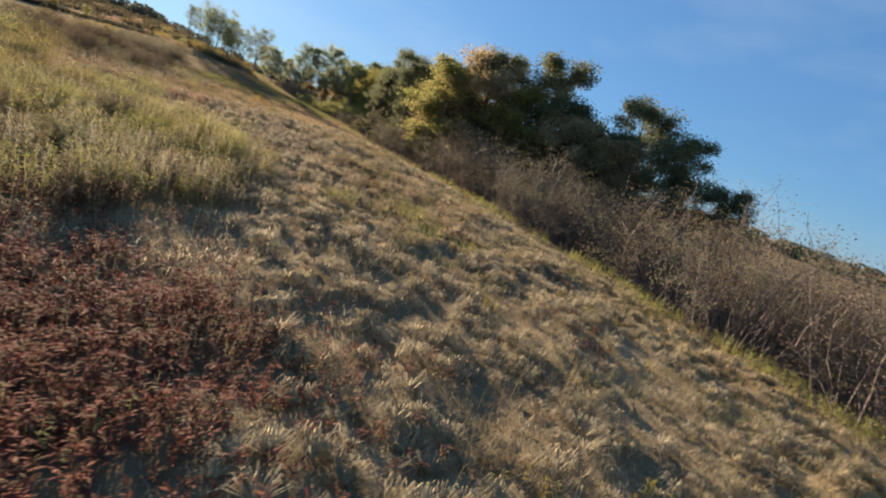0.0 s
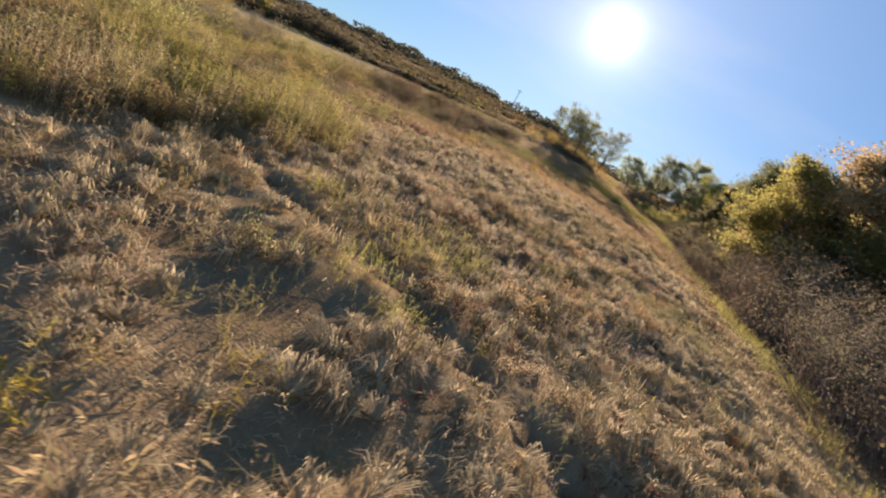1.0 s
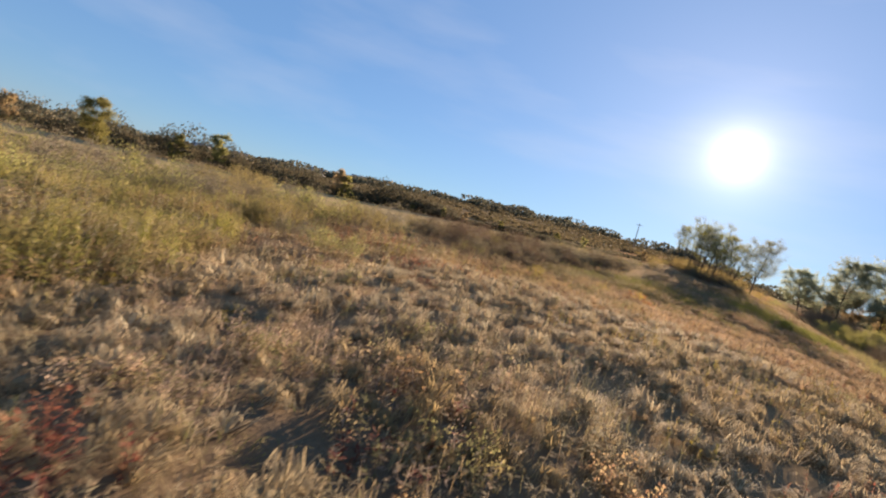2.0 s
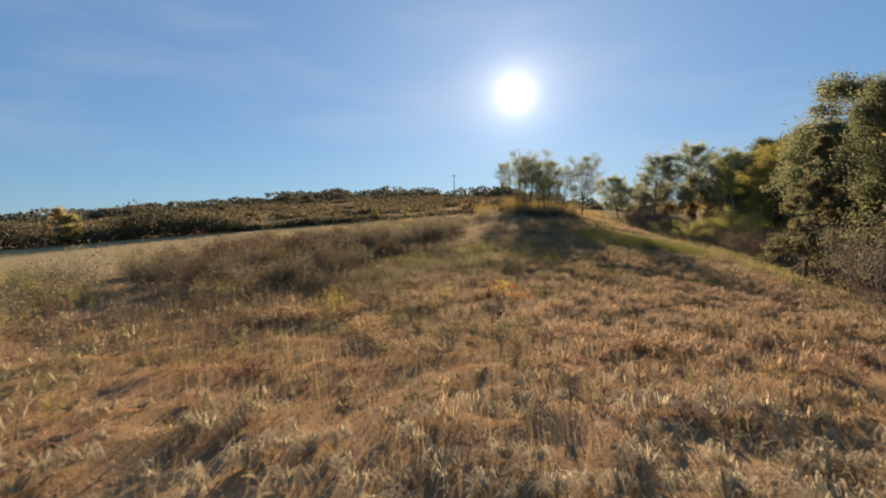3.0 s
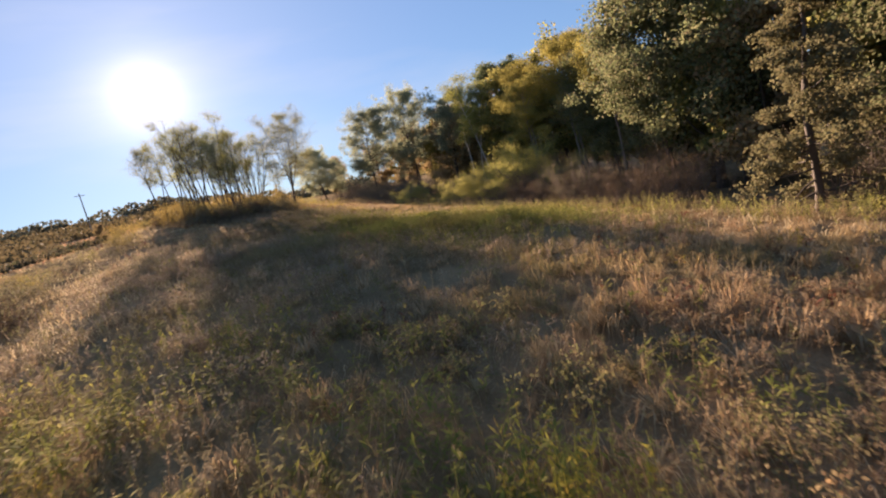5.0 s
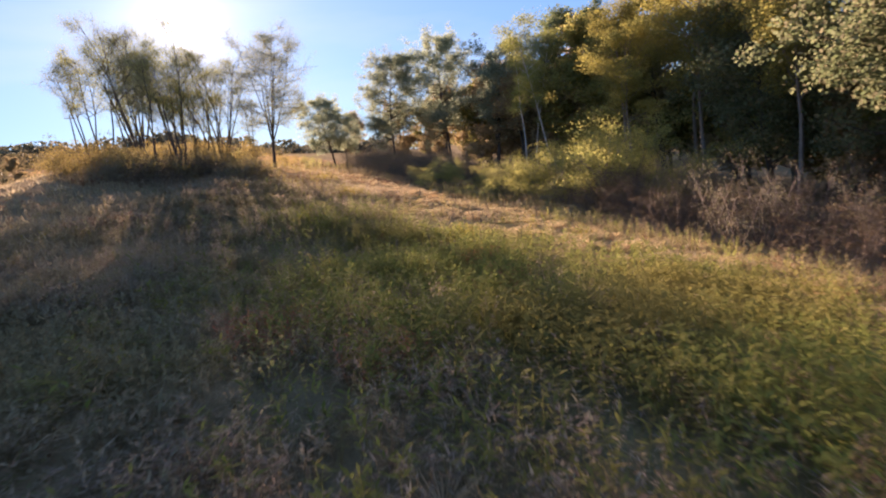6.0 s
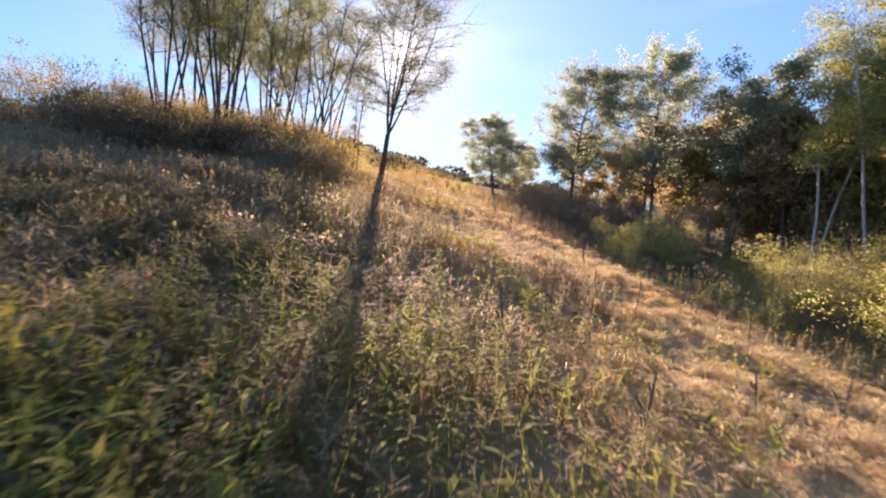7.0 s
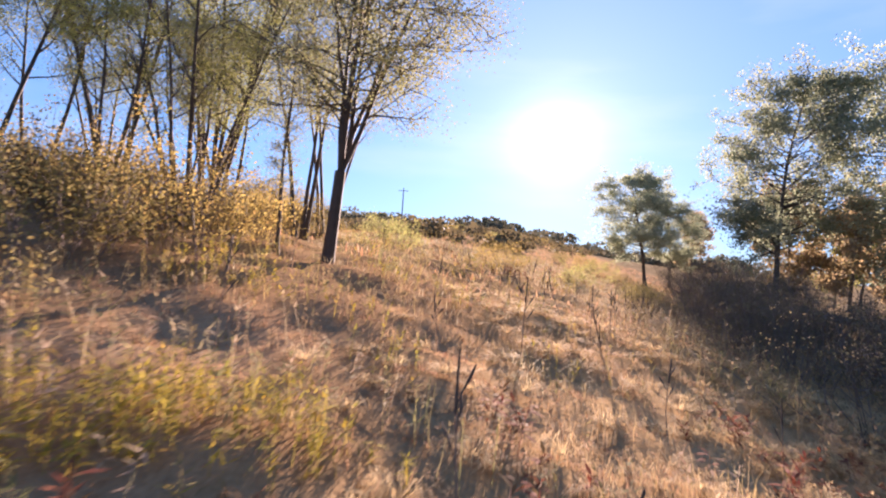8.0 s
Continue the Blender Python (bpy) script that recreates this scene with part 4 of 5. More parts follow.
KINDS = {
    # thin multi-stemmed trees of the clump
    "clump_a": make_tree("clump_tree", 1, 8.8, 0.46, 1.8, 25000, 0.026, BIRCH_LEAF, DARK_BARK, 4, 0.09, 12, 0.75, "round", 6, 0.4, splay=0.17),
    "clump_b": make_tree("clump_tree", 2, 8.4, 0.5, 1.7, 20000, 0.026, FEATHER_LEAF, DARK_BARK, 3, 0.085, 12, 0.75, "round", 6, 0.4, splay=0.14),
    "clump_c": make_tree("clump_tree", 3, 8.0, 0.45, 1.6, 15000, 0.026, BIRCH_LEAF, DARK_BARK, 2, 0.08, 13, 0.75, "round", 6, 0.4, splay=0.14),
    "fan": make_tree("fan_tree", 6, 6.2, 0.36, 1.3, 13500, 0.025, BIRCH_LEAF, DARK_BARK, 8, 0.06, 8, 0.8, "vase", 5, 0.36, splay=0.36),
    "lone": make_tree("lone_tree", 4, 8.8, 0.12, 2.1, 60000, 0.026, FEATHER_LEAF, DARK_BARK, 7, 0.115, 16, 0.36, "round", 7, 0.42, lean=0.1, splay=0.29, fork=1.7),
    "pole_stem": make_tree("thin_tree", 5, 6.8, 0.3, 1.0, 2600, 0.03, FEATHER_LEAF, DARK_BARK, 1, 0.06, 14, 0.8, "vase", 4, 0.32),
    # the wood
    "pine_a": make_tree("pine_tree", 11, 12.0, 0.3, 3.6, 52000, 0.07, GREY_NEEDLE, DARK_BARK, 1, 0.15, 92, 0.28, "round", 7, 0.4, 0.2),
    "pine_b": make_tree("pine_tree", 12, 12.0, 0.38, 3.0, 26000, 0.09, GREY_NEEDLE, DARK_BARK, 1, 0.2, 36, 0.35, "flat", 5, 0.5, 0.4),
    "pine_c": make_tree("pine_tree", 10, 13.0, 0.5, 3.4, 36000, 0.09, PINE_NEEDLE, DARK_BARK, 1, 0.2, 70, 0.3, "round", 6, 0.45, 0.3),
    "cedar": make_tree("cedar_tree", 13, 10.0, 0.1, 2.0, 15000, 0.12, DARK_NEEDLE, DARK_BARK, 1, 0.16, 44, 0.35, "cone", 4, 0.4),
    "spruce": make_tree("spruce_tree", 14, 12.0, 0.04, 2.9, 36000, 0.085, SPRUCE_NEEDLE, DARK_BARK, 1, 0.17, 64, -0.1, "cone", 5, 0.36, 0.3),
    "broad_a": make_tree("broadleaf_tree", 15, 13.0, 0.2, 3.9, 36000, 0.11, DEEP_LEAF, DARK_BARK, 1, 0.22, 44, 0.5, "round", 5, 0.75),
    "broad_b": make_tree("broadleaf_tree", 16, 11.0, 0.12, 3.3, 32000, 0.1, BROWN_LEAF, DARK_BARK, 1, 0.2, 42, 0.5, "round", 5, 0.7),
    "broad_c": make_tree("broadleaf_tree", 17, 10.0, 0.1, 3.2, 32000, 0.095, AUTUMN_LEAF, GREY_BARK, 1, 0.17, 42, 0.55, "round", 5, 0.65),
    "back_a": make_tree("broadleaf_tree", 35, 13.0, 0.2, 3.8, 10500, 0.19, OLIVE_LEAF, DARK_BARK, 1, 0.22, 30, 0.5, "round", 3, 0.8),
    "back_b": make_tree("broadleaf_tree", 36, 11.5, 0.15, 3.4, 10000, 0.19, BROWN_LEAF, DARK_BARK, 1, 0.2, 30, 0.5, "round", 3, 0.8),
    "back_c": make_tree("broadleaf_tree", 37, 10.5, 0.15, 3.1, 9500, 0.18, AUTUMN_LEAF, GREY_BARK, 1, 0.18, 28, 0.5, "round", 3, 0.75),
    "birch": make_tree("birch_tree", 18, 11.0, 0.5, 1.7, 9000, 0.05, BIRCH_LEAF, WHITE_BARK, 1, 0.075, 22, 0.7, "vase", 4, 0.5, lean=0.04),
    "yellow_tree": make_tree("yellow_tree", 19, 11.0, 0.5, 2.6, 26000, 0.055, YELLOW_LEAF, GREY_BARK, 1, 0.12, 26, 0.6, "round", 5, 0.55),
    "lime_bush": make_shrub("lime_bush", 21, 5.0, 3.6, 26, 30000, 0.043, LIME_LEAF, GREY_BARK, 0.6, 0.03),
    "brown_bush": make_shrub("brown_bush", 22, 4.2, 3.6, 24, 5200, 0.034, BRAMBLE_LEAF, TWIG, 0.36, 0.026, 4),
    "twig_bush": make_shrub("twig_bush", 23, 4.6, 3.4, 24, 4200, 0.036, GREY_LEAF, TWIG, 0.36, 0.024, 4),
    "low_bush": make_shrub("low_bush", 24, 1.7, 1.9, 30, 3200, 0.036, GOLD_BROWN, TWIG, 0.26, 0.011, 4),
    "olive_bush": make_shrub("olive_bush", 25, 1.8, 2.2, 26, 3000, 0.042, OLIVE_LEAF, TWIG, 0.28, 0.012, 4),
    "gold_bush": make_shrub("gold_bush", 26, 2.2, 2.2, 26, 4200, 0.036, GOLD_LEAF, TWIG, 0.3, 0.012, 4),
    "grey_bush": make_shrub("grey_bush", 28, 1.8, 2.2, 30, 3200, 0.038, GREY_LEAF, TWIG, 0.27, 0.011, 4),
    "bramble_bush": make_shrub("bramble_bush", 29, 1.5, 2.0, 26, 3600, 0.038, BRAMBLE_LEAF, TWIG, 0.27, 0.011, 4),
    "rust_clump": make_shrub("weed_bush", 51, 0.6, 0.7, 12, 1000, 0.026, RUST_WEED, TWIG, 0.13, 0.006, 4),
    "olive_clump": make_shrub("weed_bush", 52, 0.55, 0.7, 12, 1000, 0.024, DULL_GREEN, TWIG, 0.13, 0.006, 4),
    "mauve_clump": make_shrub("weed_bush", 53, 0.55, 0.75, 12, 1000, 0.026, MAUVE_WEED, TWIG, 0.13, 0.006, 4),
    "tan_clump": make_shrub("weed_bush", 54, 0.55, 0.7, 12, 1000, 0.026, BROWN_WEED, TWIG, 0.13, 0.006, 4),
    "bare_bush": make_shrub("bare_bush", 27, 4.5, 1.6, 9, 0, 0.1, BROWN_LEAF, GREY_BARK, 0.2, 0.03, 6),
}

# the clump on its knoll
CL = "thin multi-stemmed autumn tree with sparse yellowing leaves on the knoll"
for i, (k, x, y, s) in enumerate((("clump_a", 11.2, 109.0, 1.00), ("clump_b", 12.4, 101.0, 0.87), ("clump_c", 10.4, 103.8, 0.96), ("clump_a", 14.0, 105.5, 0.96), ("clump_b", 16.0, 108.2, 0.94), ("clump_c", 15.4, 100.8, 0.70),
                                  ("clump_b", 9.0, 107.2, 0.91), ("clump_c", 13.0, 107.5, 1.00), ("clump_a", 14.3, 98.4, 0.74), ("clump_a", 12.0, 104.5, 0.96), ("clump_b", 16.6, 105.6, 0.95), ("clump_b", 13.2, 96.8, 0.70))):
    plant(k, x, y, i * 1.9, s, None, CL, "tree", "trees of the clump")
for i in range(4):
    a, d = i * 2.4, 0.35 + 0.65 * ((i * 0.37) % 1)
    plant("clump_c" if i % 3 else "clump_b", 13.6 + 4.6 * d * math.cos(a), 103.0 + 4.5 * d * math.sin(a), i * 1.3, 0.58, None, "low bushy tree of the clump with thin leaves", "tree", "trees of the clump")
plant("fan", 16.3, 101.9, 0.3, 1.0, None, "small tree of many thin stems fanning from one base", "tree")
plant("pole_stem", 18.2, 101.7, 0.3, 0.62, None, "thin upright tree with sparse leaves", "tree", "thin trees beside the lone tree")
plant("pole_stem", 18.0, 102.0, 2.3, 0.56, None, "thin upright tree with sparse leaves", "tree", "thin trees beside the lone tree")
plant("lone", 19.1, 101.7, 0.0, 0.95, None, "dark-trunked tree with a feathery grey-green crown beside the knoll", "tree")
r0 = np.random.default_rng(3)
for i in range(34):
    a, d = r0.uniform(0, 6.28), np.sqrt(r0.random())
    x, y = 13.0 + 5.0 * d * math.cos(a), 103.5 + 6.5 * d * math.sin(a)
    # the bramble share darkens this brush to match its shaded near face
    plant(("low_bush", "bramble_bush", "grey_bush", "gold_bush", "bramble_bush")[i % 5], x, y, a * 3, r0.uniform(0.5, 0.85), None, "autumn brush under the clump of trees", "bush", "brush of the knoll")

for i in range(26):
    x, y = r0.uniform(8.5, 17.8), r0.uniform(94, 100)
    # near bushes get darker leaf colours for their shaded side, farther ones gold
    k = ("bramble_bush", "bramble_bush", "low_bush", "grey_bush")[i % 4] if y < 96.8 else ("gold_bush", "low_bush", "gold_bush", "bramble_bush")[i % 4]
    plant(k, x, y + 0.25 * (x - 13), i * 1.7, r0.uniform(0.55, 0.9), None, {"bramble_bush": "mauve-brown bush below the clump of trees, leaves darkened to stand for shade", "low_bush": "golden-brown bush below the clump of trees", "gold_bush": "yellow-gold autumn bush below the clump of trees", "grey_bush": "grey-brown bush below the clump of trees"}[k], "bush", "brush of the knoll")

# trees of the wood that stand out
for k, x, y, t, s, lab in (
    ("pine_b", 39.5, 110.5, 0.2, 0.95, "slender pine among browning trees"),
    ("broad_b", 40.6, 112.2, 0.9, 0.95, "browning broadleaf tree at the edge of the wood"),
    ("birch", 36.2, 100.6, 0.0, 0.95, "birch with a white trunk and yellow leaves"),
    ("birch", 37.6, 99.4, 2.0, 1.05, "birch with a white trunk and yellow leaves"),
    ("birch", 38.6, 103.0, 4.0, 1.0, "birch with a white trunk and yellow leaves"),
    ("yellow_tree", 38.6, 93.5, 0.4, 0.95, "slender tree with a pale trunk and yellow-olive crown"),
    ("yellow_tree", 38.0, 87.0, 1.9, 1.0, "slender tree with a pale trunk and yellow-olive crown"),
    ("yellow_tree", 41.5, 90.5, 3.3, 1.1, "slender tree with a pale trunk and yellow-olive crown"),
    ("pine_c", 43.6, 104.6, 0.0, 1.0, "tall pine with a rounded dark green crown behind the birches"),
    ("broad_c", 42.0, 99.0, 1.0, 1.1, "broadleaf tree with yellow-green autumn leaves"),
    ("spruce", 28.2, 65.8, 0.0, 0.78, "pale olive spruce with drooping branches at the edge of the wood"),
    ("broad_a", 35.0, 74.0, 1.0, 1.05, "tall dark green tree of the wood's edge"),
    ("broad_a", 35.6, 77.0, 2.9, 0.82, "green broadleaf tree of the wood's edge"),
    ("broad_b", 38.5, 70.0, 0.3, 1.15, "brown-leaved tall tree of the wood"),
    ("broad_a", 33.0, 63.2, 3.6, 0.88, "tall dark green tree of the wood's edge"),
    ("broad_a", 40.0, 66.0, 4.4, 1.05, "tall dark green tree of the wood"),
    ("cedar", 37.0, 60.0, 4.4, 1.3, "tall dark cedar of the wood"),
    ("broad_a", 36.0, 65.0, 2.0, 0.95, "tall dark green tree of the wood's edge"),
    ("yellow_tree", 36.4, 81.6, 0.6, 0.9, "slender tree with a pale trunk and yellow-olive crown"),
    ("broad_a", 38.5, 84.0, 2.6, 0.72, "green broadleaf tree of the wood's edge"),
    ("yellow_tree", 36.3, 90.2, 1.6, 0.8, "slender tree with a pale trunk and yellow-olive crown"),
    ("broad_c", 29.4, 49.6, 0.4, 1.2, "tree with yellow-green lit crown above the thicket"),
    ("broad_b", 31.0, 45.0, 1.4, 1.32, "brown-leaved tree above the thicket"),
    ("broad_a", 36.5, 40.0, 2.4, 1.18, "dark green tree above the thicket"),
    ("broad_a", 39.5, 33.0, 0.9, 1.06, "dark green tree above the thicket"),
    ("cedar", 39.0, 26.5, 0.9, 1.0, "dark cedar above the thicket"),
    ("broad_b", 34.0, 37.0, 0.2, 1.0, "brown-leaved tree above the thicket"),
    ("broad_b", 36.5, 29.5, 3.2, 0.9, "brown-leaved tree above the thicket"),
    ("broad_a", 37.5, 22.0, 5.2, 0.65, "dark green tree above the thicket"),
    ("broad_c", 33.0, 42.0, 2.2, 1.15, "tree with yellow-green lit crown above the thicket"),
    ("broad_a", 34.5, 47.5, 3.9, 1.1, "dark green tree above the thicket"),
    ("broad_b", 38.0, 36.0, 1.1, 1.0, "brown-leaved tree above the thicket"),
    ("broad_a", 37.6, 26.0, 4.2, 0.85, "dark green tree above the thicket"),
    ("broad_b", 30.0, 54.0, 5.0, 0.9, "brown-leaved tree above the thicket"),
):
    plant(k, x, y, t, s, None, lab, "tree")
for i, (k, x, y, s) in enumerate((("back_c", 41.0, 101.0, 0.8), ("back_b", 44.0, 104.5, 0.9), ("back_b", 40.6, 107.5, 0.72), ("back_c", 44.5, 113.0, 0.9), ("back_b", 39.5, 121.5, 0.75), ("back_c", 43.0, 118.5, 0.85), ("back_b", 35.5, 125.0, 0.62), ("back_a", 43.5, 95.0, 0.95), ("back_c", 43.0, 86.0, 0.9), ("back_b", 45.5, 90.5, 0.95))):
    plant(k, x, y, i * 1.3, s, None, {"back_a": "green broadleaf tree in the wood", "back_b": "brown-leaved tree in the wood", "back_c": "yellowing tree in the wood"}[k], "tree", "trees of the wood")
plant("pine_a", 29.6, 133.0, 2.2, 0.92, 0.72, "small grey-green pine beyond the gap", "tree")
plant("pine_a", 31.8, 136.0, 4.0, 0.7, 0.56, "small grey-green pine beyond the gap", "tree")
plant("pine_a", 32.5, 118.8, 0.5, 0.9, 0.98, "tall grey-green pine with a rounded open crown", "tree")
plant("pine_a", 37.6, 116.3, 1.2, 0.92, 1.14, "tall pine with a ragged grey-green crown", "tree")
for x, y, s in ((35.6, 91.8, 0.65), (34.6, 95.4, 0.6), (33.2, 88.4, 0.9), (31.2, 90.6, 0.6), (28.6, 99.0, 0.42), (30.2, 93.6, 0.45), (33.2, 84.6, 0.5), (31.6, 97.2, 0.38)):
    plant("lime_bush", x, y, x, s, None, "large yellow-green bush at the wood's edge", "bush", "bushes of the wood's edge")

# the thicket along the edge, bare and brown
r1 = np.random.default_rng(11)
for i in range(185):
    y = -14 + 150 * (i + r1.random()) / 110 if i < 110 else (r1.uniform(-8, 48) if i < 155 else r1.uniform(99, 128))
    off = r1.uniform(0.6, 6.5) if i < 110 else (r1.uniform(4, 13) if i < 155 else r1.uniform(0.5, 6))
    x = float(wood_edge(y)) + off
    if 66 < y < 98 and off < 2.5 and i % 2 or 60 < y < 71 and off < 4.5:
        continue
    low = 1.35 if y < 56 else (0.95 if y < 72 else (0.62 if y < 98 else 0.62))
    plant(("twig_bush", "brown_bush", "twig_bush")[i % 3], x, y, r1.uniform(0, 6.28), low * r1.uniform(0.75, 1.1), None, "bare brown thicket bush with tangled twigs", "bush", "thicket along the wood")

# the wood behind
for i in range(48):
    y = -10 + 175 * (i + r1.random()) / 48
    x = float(wood_edge(y)) + r1.uniform(7, 34)
    if y < 40 and x < 60 or 84 < y < 126 and x < 46:
        continue
    k = ("back_b", "back_a", "back_a", "back_c", "cedar", "back_b", "back_c")[i % 7]
    s = r1.uniform(0.75, 1.0) * (1.05 if y < 95 else 0.85)
    plant(k, x, y, r1.uniform(0, 6.28), s, None, {"back_a": "green broadleaf tree in the wood", "back_b": "brown-leaved tree in the wood", "back_c": "yellowing tree in the wood", "pine_a": "grey-green pine in the wood", "pine_b": "slender pine in the wood", "cedar": "dark cedar in the wood"}[k], "tree", "trees of the wood")
for i in range(24):
    y = 80 + 48 * (i + r1.random()) / 24
    x = float(wood_edge(y)) + r1.uniform(13, 20)
    k = ("back_b", "back_b", "back_c", "back_b", "back_a")[i % 5]
    plant(k, x, y, i * 2.1, r1.uniform(0.5, 0.75), None, {"back_a": "low green broadleaf tree in the wood", "back_b": "low brown-leaved tree in the wood", "back_c": "low yellowing tree in the wood"}[k], "tree", "undergrowth trees of the wood")
for i in range(22):
    y = 50 + 30 * (i + r1.random()) / 22
    x = float(wood_edge(y)) + r1.uniform(6, 13)
    k = ("back_b", "back_a", "cedar")[i % 3]
    plant(k, x, y, i * 2.1, r1.uniform(0.55, 0.9), None, {"back_a": "low green broadleaf tree in the wood", "back_b": "low brown-leaved tree in the wood", "cedar": "dark cedar in the wood"}[k], "tree", "undergrowth trees of the wood")
for i in range(30):
    x, y = r1.uniform(-2, 28), r1.uniform(112, 190)
    plant(("low_bush", "gold_bush", "olive_bush")[i % 3], x, y, i, r1.uniform(0.5, 1.0), None, "low autumn bush on the farther slope", "bush", "bushes of the farther slope")
for i in range(14):
    y = 71.5 + 15 * (i + r1.random()) / 14
    plant("brown_bush", float(wood_edge(y)) + r1.uniform(0.6, 2.4), y, i * 2.2, r1.uniform(0.38, 0.6), None, "low brown bush at the foot of the wood", "bush", "thicket along the wood")
for x, y in ((33, 14), (36, 10), (38, 17)):
    plant("bare_bush", x, y, x, 1.1, None, "leafless pale sapling above the thicket", "bush", "bare saplings")

# bushes in the meadow
r2 = np.random.default_rng(19)
for i in range(40):
    x, y = r2.uniform(-27, -3), r2.uniform(25, 54)
    k = ("grey_bush", "olive_bush", "grey_bush", "grey_bush", "low_bush")[i % 5]
    plant(k, x, y, i, r2.uniform(0.7, 1.25), None, {"grey_bush": "grey-brown autumn bush on the upper meadow", "olive_bush": "olive-green bush on the upper meadow", "low_bush": "golden-brown bush on the upper meadow", "gold_bush": "golden-brown bush on the upper meadow"}[k], "bush", "bushes of the upper meadow")
for i in range(16):
    x, y = r2.uniform(-9, 2), r2.uniform(17, 36)
    k = ("grey_bush", "olive_bush", "grey_bush", "low_bush")[i % 4]
    plant(k, x, y, i, r2.uniform(0.5, 0.8), None, {"grey_bush": "grey-brown autumn bush among tall weeds", "olive_bush": "olive-green bush among tall weeds", "low_bush": "golden-brown bush among tall weeds"}[k], "bush", "bushes among the weeds")
for i in range(46):
    y = r2.uniform(51, 96)
    x = float(np.interp(y, [51, 62, 80, 96], [-4, -5, -6, -3])) + r2.uniform(-6, 6)
    k = ("grey_bush", "grey_bush", "low_bush", "olive_bush", "grey_bush", "gold_bush")[i % 6]
    plant(k, x, y, i, (r2.uniform(0.3, 0.5) if x < 1 else r2.uniform(0.5, 0.75)), None, {"grey_bush": "grey-brown twiggy bush between meadow and mown field", "olive_bush": "olive-green bush between meadow and mown field", "low_bush": "golden-brown bush between meadow and mown field", "gold_bush": "golden-brown bush between meadow and mown field"}[k], "bush", "bushes along the mown field")
for i, (x, y, s) in enumerate(((0.5, 53.0, 0.8), (1.7, 54.2, 0.7), (-1.0, 51.5, 0.7), (1.0, 58.5, 0.8), (2.3, 57.4, 0.7), (2.3, 63.0, 0.9), (6.2, 62.2, 0.5), (5.3, 77.5, 0.7), (-3.4, 57.0, 0.6), (3.0, 66.5, 0.8), (1.0, 70.0, 0.8), (-2.0, 62.0, 0.6), (2.6, 51.0, 0.45), (0.5, 74.5, 0.55), (2.6, 77.0, 0.5), (-1.2, 79.5, 0.6), (3.4, 83.0, 0.55), (1.2, 86.0, 0.6), (-1.5, 89.0, 0.5), (4.6, 88.5, 0.5), (3.8, 72.5, 0.5), (-2.4, 73.0, 0.5))):
    plant("grey_bush", x, y, i * 1.7, s, None, "grey-brown twiggy bush between meadow and mown field", "bush", "bushes along the mown field")
for i, (x, y, s) in enumerate(((-7.6, 60.5, 0.9), (-5.8, 58.6, 0.8), (-4.4, 61.0, 0.8), (-2.2, 62.2, 0.9), (-0.6, 59.0, 0.8), (0.6, 56.0, 0.7), (-3.2, 55.6, 0.8), (-6.0, 64.0, 0.9), (-1.0, 66.0, 0.9), (1.6, 64.2, 0.8), (0.2, 61.6, 0.7), (-8.6, 57.0, 0.8),
                               (3.2, 60.4, 0.6), (4.6, 69.0, 0.8), (3.0, 72.0, 0.7), (-3.8, 68.0, 0.8), (-9.0, 66.0, 0.7), (1.0, 51.5, 0.6), (-2.2, 51.0, 0.7), (-5.0, 53.0, 0.7), (2.4, 55.2, 0.6), (5.0, 74.0, 0.6))):
    plant("bramble_bush", x, y, i * 1.1, s * 1.3, s * 1.5, "dark mauve-brown bramble bush on the weedy slope", "bush", "bramble bushes of the slope")
for i, (x, y, s) in enumerate(((3.0, 66.2, 0.9), (1.0, 64.0, 0.85), (4.6, 70.2, 0.85), (2.0, 69.2, 0.9), (-1.8, 62.6, 0.75), (-3.8, 63.4, 0.65), (0.2, 67.2, 0.85), (5.4, 73.4, 0.8), (3.4, 76.2, 0.85), (-0.4, 71.0, 0.8))):
    plant("grey_bush", x, y, i * 1.3, s * 1.05, s * 1.35, "tall wispy grey-brown shrub on the weedy slope", "bush", "wispy shrubs of the slope")
for i, (k, x, y, s) in enumerate((("olive_bush", -6, 26, 0.9), ("olive_bush", -9, 33, 1.0), ("low_bush", -4, 34, 0.8), ("gold_bush", -1.5, 30, 0.5), ("low_bush", -11, 42, 0.9), ("low_bush", -6, 48, 0.8), ("low_bush", -2, 58, 0.7),
                                  ("low_bush", -5, 66, 0.9), ("olive_bush", 0, 68, 0.6), ("low_bush", 4, 82, 0.8), ("low_bush", 1.5, 76, 0.6), ("low_bush", -8, 55, 0.8), ("low_bush", 7, 93, 0.8), ("gold_bush", -14, 28, 0.8), ("olive_bush", -17, 38, 1.2))):
    plant(k, x, y, i, s, None, "low autumn bush standing in the meadow", "bush", "meadow bushes")


